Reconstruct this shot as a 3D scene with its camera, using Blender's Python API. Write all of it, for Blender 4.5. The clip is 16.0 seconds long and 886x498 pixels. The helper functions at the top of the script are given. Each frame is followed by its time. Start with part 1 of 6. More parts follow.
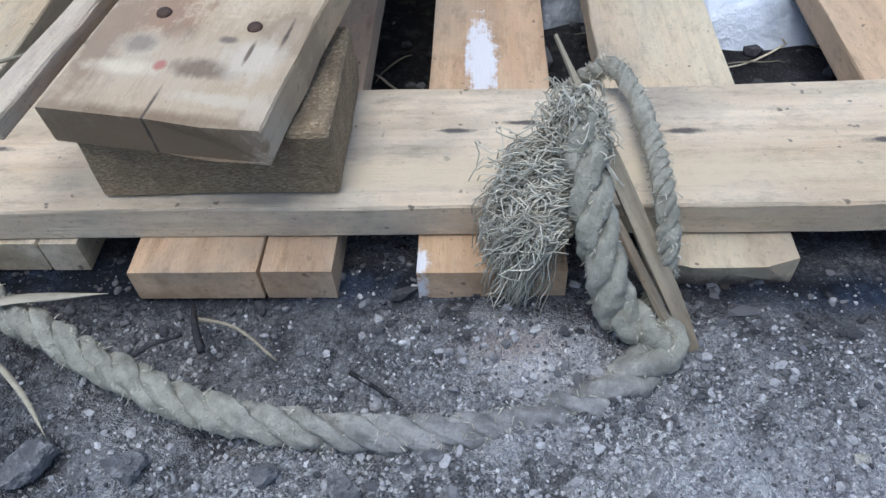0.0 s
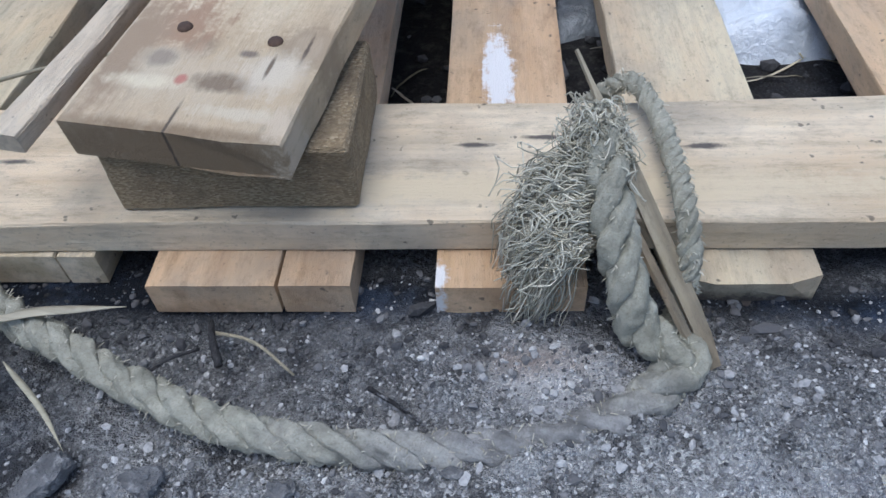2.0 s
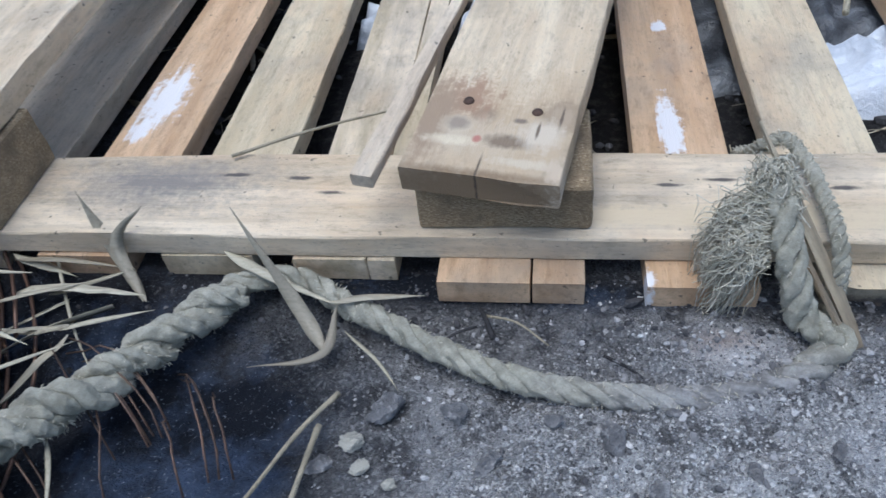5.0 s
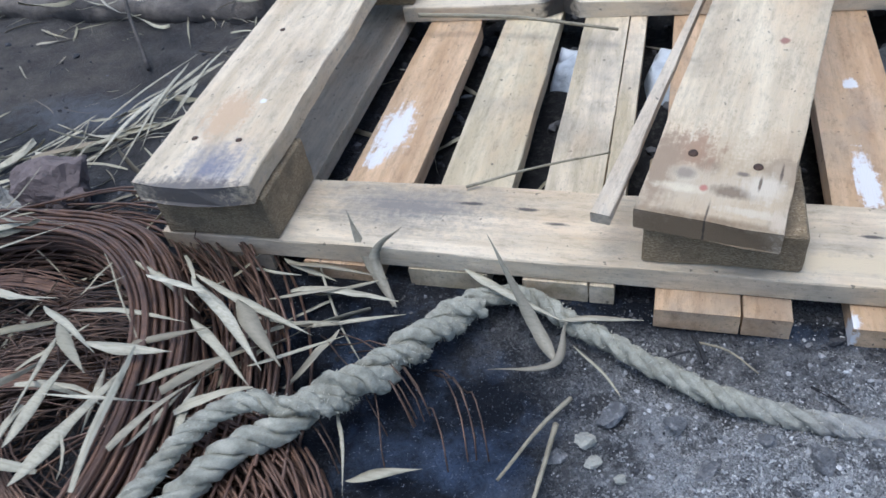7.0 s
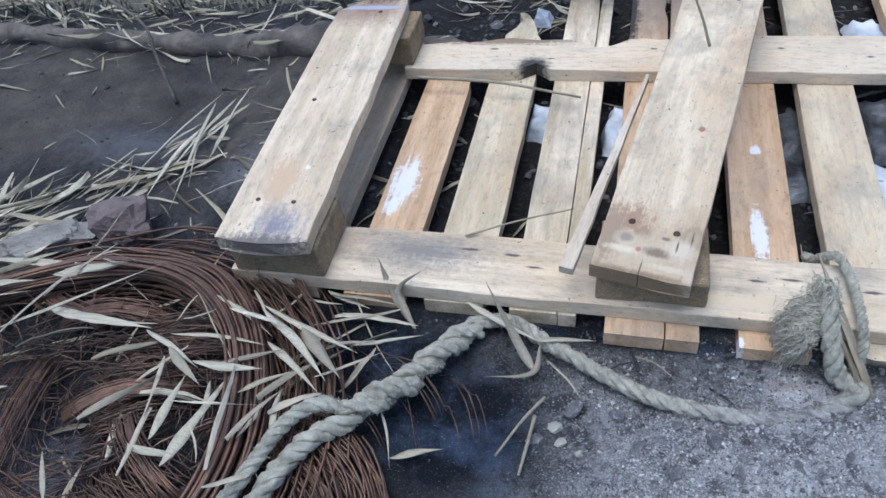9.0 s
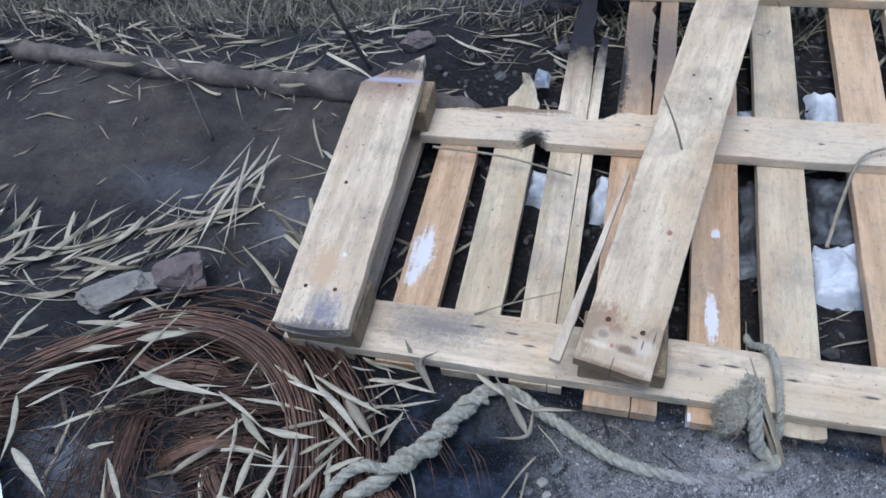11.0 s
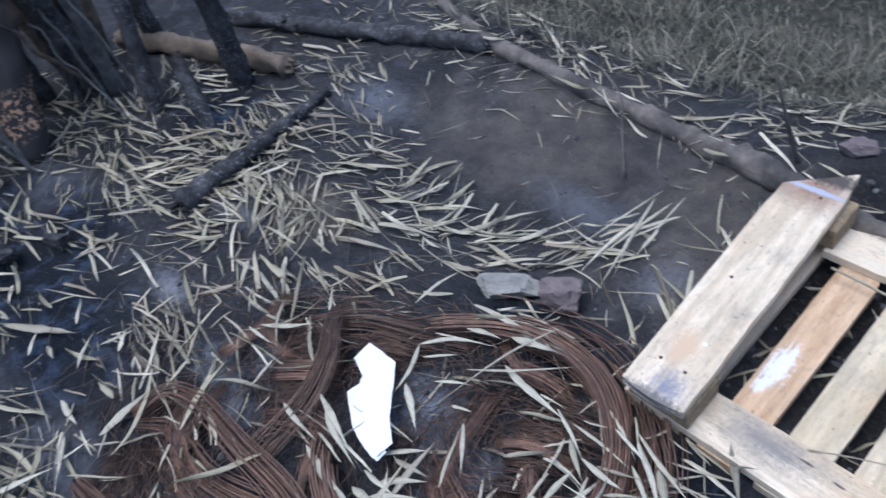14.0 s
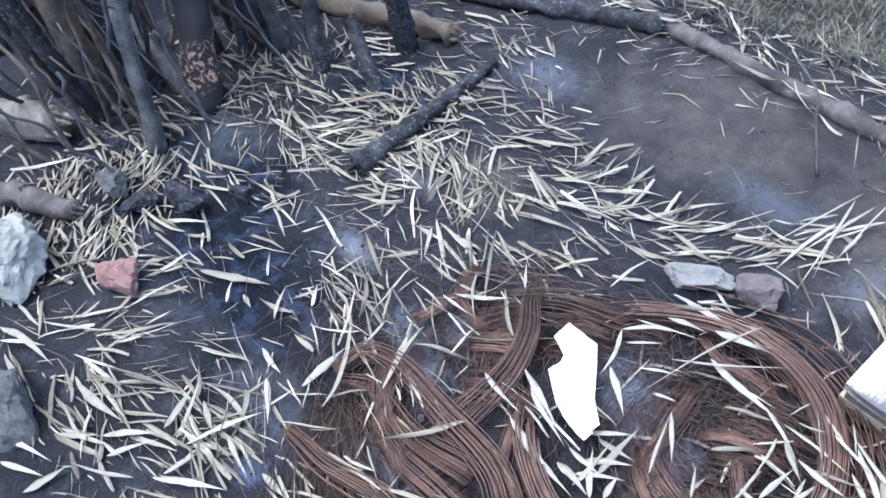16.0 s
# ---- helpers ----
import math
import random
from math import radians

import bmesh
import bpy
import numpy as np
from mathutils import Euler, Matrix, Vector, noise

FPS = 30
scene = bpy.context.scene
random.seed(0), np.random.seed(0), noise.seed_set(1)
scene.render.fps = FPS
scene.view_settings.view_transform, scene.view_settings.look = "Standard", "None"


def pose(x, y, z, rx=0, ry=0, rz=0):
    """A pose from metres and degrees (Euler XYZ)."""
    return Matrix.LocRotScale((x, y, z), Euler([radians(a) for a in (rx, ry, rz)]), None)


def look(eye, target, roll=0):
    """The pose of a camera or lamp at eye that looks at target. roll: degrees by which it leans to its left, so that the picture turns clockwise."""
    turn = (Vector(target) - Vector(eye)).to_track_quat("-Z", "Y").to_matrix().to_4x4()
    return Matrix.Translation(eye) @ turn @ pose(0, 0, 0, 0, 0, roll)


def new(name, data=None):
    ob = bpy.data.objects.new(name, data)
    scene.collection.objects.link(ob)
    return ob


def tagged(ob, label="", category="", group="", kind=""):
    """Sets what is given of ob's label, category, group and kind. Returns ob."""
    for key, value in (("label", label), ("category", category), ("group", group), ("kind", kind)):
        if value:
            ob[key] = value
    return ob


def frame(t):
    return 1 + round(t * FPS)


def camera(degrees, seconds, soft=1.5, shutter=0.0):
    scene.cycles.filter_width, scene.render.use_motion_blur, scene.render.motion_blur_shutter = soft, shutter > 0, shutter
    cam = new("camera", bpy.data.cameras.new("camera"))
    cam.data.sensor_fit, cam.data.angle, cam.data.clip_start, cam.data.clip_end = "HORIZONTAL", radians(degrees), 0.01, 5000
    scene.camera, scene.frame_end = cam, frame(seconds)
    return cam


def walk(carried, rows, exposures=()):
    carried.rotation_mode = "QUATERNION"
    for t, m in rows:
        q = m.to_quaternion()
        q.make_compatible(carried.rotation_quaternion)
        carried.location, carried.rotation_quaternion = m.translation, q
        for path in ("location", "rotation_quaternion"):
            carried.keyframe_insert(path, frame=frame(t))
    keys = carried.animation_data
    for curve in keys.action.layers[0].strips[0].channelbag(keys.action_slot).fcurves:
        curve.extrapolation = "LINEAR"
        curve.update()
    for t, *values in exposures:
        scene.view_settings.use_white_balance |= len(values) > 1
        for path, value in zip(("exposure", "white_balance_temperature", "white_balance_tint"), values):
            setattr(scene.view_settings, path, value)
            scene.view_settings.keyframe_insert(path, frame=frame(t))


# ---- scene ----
cam = camera(62.2, 16.0, 1.5, 0.35)
PATH = [
    (0, (0.086, -0.255, 0.311), (-0.081, 1.052, -1.194), -4.3),
    (0.5, (0.087, -0.252, 0.311), (-0.076, 1.049, -1.198), -4.0),
    (1, (0.085, -0.251, 0.31), (-0.089, 1.061, -1.19), -4.3),
    (1.5, (0.085, -0.25, 0.311), (-0.08, 1.063, -1.189), -4.0),
    (2, (0.08, -0.253, 0.311), (-0.108, 1.076, -1.172), -4.6),
    (2.5, (0.075, -0.266, 0.326), (-0.131, 1.057, -1.16), -5.1),
    (3, (0.071, -0.287, 0.346), (-0.161, 1.034, -1.137), -5.9),
    (3.5, (0.06, -0.308, 0.371), (-0.217, 1.013, -1.105), -7.2),
    (6, (-0.064, -0.419, 0.465), (-0.52, 0.945, -0.925), -9.4),
    (6.5, (-0.083, -0.433, 0.487), (-0.639, 0.904, -0.893), -11.1),
    (7, (-0.098, -0.457, 0.509), (-0.701, 0.877, -0.854), -11.1),
    (7.5, (-0.096, -0.541, 0.581), (-0.66, 0.83, -0.761), -9.3),
    (8, (-0.085, -0.577, 0.623), (-0.638, 0.795, -0.723), -9.0),
    (10.5, (-0.091, -0.536, 0.99), (-0.516, 0.603, -0.598), -9.6),
    (11, (-0.098, -0.518, 1.072), (-0.55, 0.603, -0.521), -9.1),
    (11.5, (-0.089, -0.5, 1.153), (-0.566, 0.583, -0.46), -8.8),
    (12, (-0.078, -0.489, 1.214), (-0.673, 0.513, -0.411), -12.9),
    (12.5, (-0.076, -0.485, 1.258), (-0.822, 0.423, -0.36), -16.6),
    (13, (-0.081, -0.485, 1.293), (-1.012, 0.346, -0.27), -19.6),
    (13.5, (-0.093, -0.496, 1.3), (-1.147, 0.244, -0.231), -19.7),
    (14, (-0.12, -0.519, 1.313), (-1.32, 0.082, -0.169), -20.3),
    (14.5, (-0.129, -0.531, 1.329), (-1.466, -0.096, -0.093), -21.8),
    (15, (-0.173, -0.588, 1.356), (-1.54, -0.267, -0.068), -21.1),
    (15.5, (-0.25, -0.67, 1.397), (-1.565, -0.324, -0.07), -20.7),
    (16, (-0.308, -0.741, 1.42), (-1.558, -0.32, -0.083), -21.4),
]
walk(cam, [(t, look(eye, target, roll)) for t, eye, target, roll in PATH],
     exposures=[(0, 0.33, 5720, 6), (3.5, 0.23, 5680, 6), (7, 0.40, 5600, 6), (10.5, 0.25, 5480, 8), (11.5, 0.10, 5460, 8), (12.5, 0.12, 5450, 9), (14, 0.56, 5400, 10), (15, 1.13, 5370, 10), (16, 1.33, 5350, 10)])


# ---- light ----
world = bpy.data.worlds.new("sky")
scene.world = world
world.use_nodes = True
wn, wl = world.node_tree.nodes, world.node_tree.links
sky = wn.new("ShaderNodeTexSky")
sky.sky_type = "NISHITA"
sky.sun_disc = False
sky.sun_elevation = radians(80)
sky.sun_rotation = radians(231)
sky.air_density, sky.dust_density, sky.ozone_density = 1.0, 3.0, 1.0
wl.new(sky.outputs[0], wn["Background"].inputs[0])
wn["Background"].inputs[1].default_value = 0.15

sun = new("sun", bpy.data.lights.new("sun", "SUN"))
sun.data.energy = 1.3
sun.data.angle = radians(40)
sun.data.color = (1.0, 0.98, 0.95)
sun.matrix_world = look((-0.15, -0.12, 1.3), (0, 0, 0))


# ---- small tools ----
def smooth(a, b, v):
    u = min(1.0, max(0.0, (v - a) / (b - a)))
    return u * u * (3 - 2 * u)


def brink(x):
    """Where the ground begins to fall away to the grass."""
    return 0.90 + 0.05 * max(x, -4.0)


def ground_at(x, y):
    """Height of the ground sheet."""
    s = smooth(0.5, 1.1, -x)
    d = -0.19 * (max(-1.6, y) + 0.37) + 0.105
    z = -0.105 + (d + math.sqrt(d * d + 0.0012)) / 2
    z += 0.06 * math.exp(-((x + 1.1) / 0.4) ** 2 - ((y + 0.28) / 0.25) ** 2)
    z *= s
    e = y - brink(x)
    z -= 0.5 * max(0.0, min(e, 3.0)) * smooth(0.0, 0.3, e)
    # shallow hollow under the pallet, so that the gaps look down into shade
    hollow = smooth(0.03, 0.16, y) * (1 - smooth(0.95, 1.1, y)) * smooth(-0.62, -0.45, x) * (1 - smooth(0.45, 0.6, x))
    z -= 0.035 * hollow
    return z


def bump_at(x, y):
    p = Vector((x, y, 0.0))
    n = noise.noise(p * 3.1) * 0.016 + (noise.noise(p * 24.0) * 0.005 if x > -0.45 and y < -0.02 else 0.0) + noise.noise(p * 9.0) * 0.007 + noise.noise(p * 31.0) * 0.0035
    if x > -0.45 and y < 0.02:
        n += noise.noise(p * 55.0) * 0.0040 + max(0.0, noise.noise(p * 120.0 + Vector((4, 0, 0)))) * 0.0050
    flat = 1.0 - 0.75 * smooth(-0.7, -0.5, x) * (1 - smooth(1.0, 1.2, y)) * smooth(-0.05, -0.02, y)
    return n * flat


def surface(x, y):
    return ground_at(x, y) + bump_at(x, y)


def mesh_from(name, verts, faces, smooth_shade=True):
    me = bpy.data.meshes.new(name)
    me.from_pydata([tuple(v) for v in verts], [], faces)
    me.update()
    if smooth_shade:
        me.polygons.foreach_set("use_smooth", [True] * len(me.polygons))
    return me


def put(name, me, material, parent=None, m=None, label=""):
    """One mesh object, under a thing if there is one."""
    ob = new(name, me)
    if material is not None and not me.materials:
        me.materials.append(material)
    if parent is not None:
        ob.parent = parent
    if m is not None:
        ob.matrix_basis = m
    if label:
        ob["label"] = label
    return ob


def loft(rings, cap=True):
    """Verts and faces of a skin over rings of equal count."""
    n = len(rings[0])
    verts = [v for r in rings for v in r]
    faces = []
    for i in range(len(rings) - 1):
        a, b = i * n, (i + 1) * n
        for k in range(n):
            k2 = (k + 1) % n
            faces.append((a + k, a + k2, b + k2, b + k))
    if cap:
        faces.append(tuple(reversed(range(n))))
        faces.append(tuple(range((len(rings) - 1) * n, len(rings) * n)))
    return verts, faces


def frames_along(points):
    """Point, side and up for each point of a line, with little twist."""
    pts = [Vector(p) for p in points]
    out, side = [], None
    for i, p in enumerate(pts):
        d = (pts[min(i + 1, len(pts) - 1)] - pts[max(i - 1, 0)]).normalized()
        if side is None:
            side = d.cross(Vector((0, 0, 1)))
            if side.length < 0.05:
                side = d.cross(Vector((0, 1, 0)))
        side = (side - d * side.dot(d)).normalized()
        out.append((p, side, d.cross(side).normalized()))
    return out


def spline(points, per=8):
    """Catmull-Rom through the points."""
    p = [Vector(q) for q in points]
    p = [2 * p[0] - p[1]] + p + [2 * p[-1] - p[-2]]
    out = []
    for i in range(1, len(p) - 2):
        for k in range(per):
            u = k / per
            a, b, c, d = p[i - 1], p[i], p[i + 1], p[i + 2]
            out.append(0.5 * ((2 * b) + (c - a) * u + (2 * a - 5 * b + 4 * c - d) * u * u + (3 * b - a - 3 * c + d) * u ** 3))
    out.append(p[-2])
    return out


def tube(points, radius, sides=8, rough=0.0, seed=0.0, cap=True):
    """A round skin along points; radius is a number or a function of 0..1."""
    rings = []
    fr = frames_along(points)
    for i, (p, s, u) in enumerate(fr):
        f = i / max(1, len(fr) - 1)
        r = radius(f) if callable(radius) else radius
        ring = []
        for k in range(sides):
            a = 2 * math.pi * k / sides
            o = s * math.cos(a) + u * math.sin(a)
            rr = r
            if rough:
                rr *= 1 + rough * noise.noise((p + o * r) * (0.9 / max(r, 0.002)) + Vector((seed, 0, 0)))
            ring.append(p + o * rr)
        rings.append(ring)
    return loft(rings, cap)


class Heap:
    """Collects many small skins into one mesh."""

    def __init__(self):
        self.v, self.f = [], []

    def add(self, vf, m=None):
        verts, faces = vf
        n = len(self.v)
        self.v += [tuple(m @ Vector(q)) for q in verts] if m is not None else [tuple(q) for q in verts]
        self.f += [tuple(i + n for i in face) for face in faces]

    def mesh(self, name, shade=True):
        return mesh_from(name, self.v, self.f, shade)


# ---- materials ----
def blank(name):
    m = bpy.data.materials.new(name)
    m.use_nodes = True
    nt = m.node_tree
    return m, nt.nodes, nt.links, nt.nodes["Principled BSDF"]


def noise_node(n, l, vec, scale, detail=6.0, rough=0.6, stretch=None):
    if stretch:
        mp = n.new("ShaderNodeMapping")
        mp.inputs["Scale"].default_value = stretch
        l.new(vec, mp.inputs[0])
        vec = mp.outputs[0]
    t = n.new("ShaderNodeTexNoise")
    t.inputs["Scale"].default_value, t.inputs["Detail"].default_value, t.inputs["Roughness"].default_value = scale, detail, rough
    l.new(vec, t.inputs["Vector"])
    return t.outputs[0]


def ramp(n, l, fac, *stops):
    r = n.new("ShaderNodeValToRGB")
    e = r.color_ramp.elements
    while len(e) < len(stops):
        e.new(0.5)
    for el, (pos, col) in zip(e, stops):
        el.position = pos
        el.color = (*col, 1) if len(col) == 3 else col
    l.new(fac, r.inputs[0])
    return r.outputs[0]


def grey(n, l, fac, a, b):
    return ramp(n, l, fac, (a, (0, 0, 0)), (b, (1, 1, 1)))


def mix(n, l, fac, a, b, mode="MIX"):
    x = n.new("ShaderNodeMix")
    x.data_type, x.blend_type = "RGBA", mode
    for socket, val in ((x.inputs[0], fac), (x.inputs[6], a), (x.inputs[7], b)):
        if isinstance(val, (int, float)):
            socket.default_value = val
        elif isinstance(val, tuple):
            socket.default_value = (*val, 1)
        else:
            l.new(val, socket)
    return x.outputs[2]


def calc(n, l, op, a, b=None, c=None):
    x = n.new("ShaderNodeMath")
    x.operation = op
    for socket, val in zip(x.inputs, (a, b, c)):
        if val is None:
            continue
        if isinstance(val, (int, float)):
            socket.default_value = val
        else:
            l.new(val, socket)
    return x.outputs[0]


def relief(n, l, bsdf, height, strength, dist):
    b = n.new("ShaderNodeBump")
    b.inputs["Strength"].default_value, b.inputs["Distance"].default_value = strength, dist
    l.new(height, b.inputs["Height"])
    l.new(b.outputs[0], bsdf.inputs["Normal"])


def grains(n, l, pos, scale, *stops):
    """Tone and height of packed grains."""
    vo = n.new("ShaderNodeTexVoronoi")
    vo.inputs["Scale"].default_value = scale
    l.new(pos, vo.inputs["Vector"])
    sep = n.new("ShaderNodeSeparateColor")
    l.new(vo.outputs["Color"], sep.inputs[0])
    return ramp(n, l, sep.outputs[0], *stops), vo.outputs["Distance"]


def spot(n, l, pos, centre, size, noise_out, wobble=0.5, soft=0.3):
    """A mask, 1 inside an uneven oval in object space."""
    mp = n.new("ShaderNodeVectorMath")
    mp.operation = "SUBTRACT"
    l.new(pos, mp.inputs[0])
    mp.inputs[1].default_value = centre
    dv = n.new("ShaderNodeVectorMath")
    dv.operation = "DIVIDE"
    l.new(mp.outputs[0], dv.inputs[0])
    dv.inputs[1].default_value = size
    ln = n.new("ShaderNodeVectorMath")
    ln.operation = "LENGTH"
    l.new(dv.outputs[0], ln.inputs[0])
    d = calc(n, l, "ADD", ln.outputs["Value"], calc(n, l, "MULTIPLY", calc(n, l, "SUBTRACT", noise_out, 0.5), wobble * 2))
    return ramp(n, l, d, (max(0.0, 1.0 - soft), (1, 1, 1)), (1.0, (0, 0, 0)))


def wood(name, pale, dark, stain, grain=1.0, spots=(), char=None, grime=0.5):
    """Sawn pallet wood. Grain runs along the object's x. spots: (colour, centre, size, wobble). char: (from, to) along x."""
    m, n, l, b = blank(name)
    tc, oi = n.new("ShaderNodeTexCoord"), n.new("ShaderNodeObjectInfo")
    pos = tc.outputs["Object"]
    shift = n.new("ShaderNodeVectorMath")
    shift.operation = "MULTIPLY_ADD"
    shift.inputs[1].default_value = (7.3, 3.1, 5.7)
    l.new(oi.outputs["Random"], shift.inputs[0])
    l.new(pos, shift.inputs[2])
    v = shift.outputs[0]
    broad = noise_node(n, l, v, 1.0, 5, 0.6, (3.5, 30, 30))
    streak = noise_node(n, l, v, 1.0, 8, 0.65, (7, 170, 170))
    cloud = noise_node(n, l, v, 1.0, 6, 0.7, (8, 16, 16))
    fibre = noise_node(n, l, v, 1.0, 5, 0.7, (60, 1100, 1100))
    patch = noise_node(n, l, v, 9.0, 5, 0.6)
    fine = noise_node(n, l, v, 420.0, 3, 0.6)
    col = mix(n, l, grey(n, l, broad, 0.40, 0.60), tuple(min(0.85, c * 1.12) for c in pale), dark)
    col = mix(n, l, calc(n, l, "MULTIPLY", grey(n, l, streak, 0.50, 0.70), 0.30), col, tuple(c * 0.55 for c in dark))
    col = mix(n, l, calc(n, l, "MULTIPLY", grey(n, l, fibre, 0.5, 0.9), 0.22), col, tuple(c * 0.6 for c in dark))
    col = mix(n, l, calc(n, l, "MULTIPLY", grey(n, l, patch, 0.5, 0.66), grime), col, stain)
    col = mix(n, l, calc(n, l, "MULTIPLY", grey(n, l, cloud, 0.50, 0.66), grime * 0.55), col, tuple(0.5 * a + 0.5 * c * 0.9 for a, c in zip(stain, dark)))
    warm = noise_node(n, l, v, 1.0, 4, 0.6, (5, 13, 13))
    col = mix(n, l, calc(n, l, "MULTIPLY", grey(n, l, warm, 0.50, 0.68), 0.45), col, (0.66, 0.46, 0.27))
    mottle = noise_node(n, l, v, 1.0, 8, 0.8, (45, 120, 120))
    col = mix(n, l, 1.0, col, ramp(n, l, mottle, (0.30, (0.66, 0.64, 0.60)), (0.5, (1, 1, 1)), (0.66, (1.0, 0.98, 0.93))), "MULTIPLY")
    specks = noise_node(n, l, v, 130.0, 2, 0.5)
    col = mix(n, l, calc(n, l, "MULTIPLY", grey(n, l, specks, 0.70, 0.74), 0.7), col, (0.07, 0.055, 0.045))
    col = mix(n, l, calc(n, l, "MULTIPLY", grey(n, l, fine, 0.62, 0.72), 0.35), col, (0.06, 0.05, 0.045))
    rgh = noise_node(n, l, v, 60.0, 4, 0.6)
    for c, centre, size, wob in spots:
        tex = calc(n, l, "ADD", calc(n, l, "MULTIPLY", noise_node(n, l, v, 110.0, 9, 0.8), 0.6), calc(n, l, "MULTIPLY", streak, 0.4))
        k = spot(n, l, pos, centre, size, tex, wob * 2.2 + (0.0 if min(size[0], size[1]) > 0.03 else 0.5), 0.34 if c == WHITE else 0.9 if min(size[0], size[1]) > 0.03 else 0.55)
        col = mix(n, l, calc(n, l, "MULTIPLY", k, 0.94), col, c)
    if char:
        sx = n.new("ShaderNodeSeparateXYZ")
        l.new(pos, sx.inputs[0])
        d = calc(n, l, "ADD", sx.outputs[0], calc(n, l, "MULTIPLY", calc(n, l, "SUBTRACT", noise_node(n, l, v, 18.0, 6, 0.65), 0.5), 0.16))
        mr = n.new("ShaderNodeMapRange")
        mr.inputs["From Min"].default_value, mr.inputs["From Max"].default_value = char
        l.new(d, mr.inputs[0])
        col = mix(n, l, ramp(n, l, mr.outputs[0], (0.0, (0, 0, 0)), (0.5, (0.45, 0.45, 0.45)), (0.8, (1, 1, 1))), col, (0.016, 0.014, 0.016))
    l.new(col, b.inputs["Base Color"])
    l.new(calc(n, l, "MULTIPLY_ADD", rgh, 0.3, 0.55), b.inputs["Roughness"])
    h = calc(n, l, "ADD", calc(n, l, "MULTIPLY", streak, 0.6), calc(n, l, "MULTIPLY", fibre, 0.5))
    relief(n, l, b, calc(n, l, "ADD", h, calc(n, l, "ADD", calc(n, l, "MULTIPLY", patch, 0.4), calc(n, l, "MULTIPLY", mottle, 0.7))), 0.9 * grain, 0.0025)
    return m


PINE, PINE_D, DIRT = (0.75, 0.635, 0.475), (0.62, 0.50, 0.345), (0.31, 0.275, 0.23)
ORANGE, ORANGE_D = (0.66, 0.47, 0.30), (0.53, 0.345, 0.20)
OLIVE, OLIVE_D = (0.65, 0.555, 0.39), (0.53, 0.435, 0.285)
WHITE = (0.80, 0.79, 0.80)


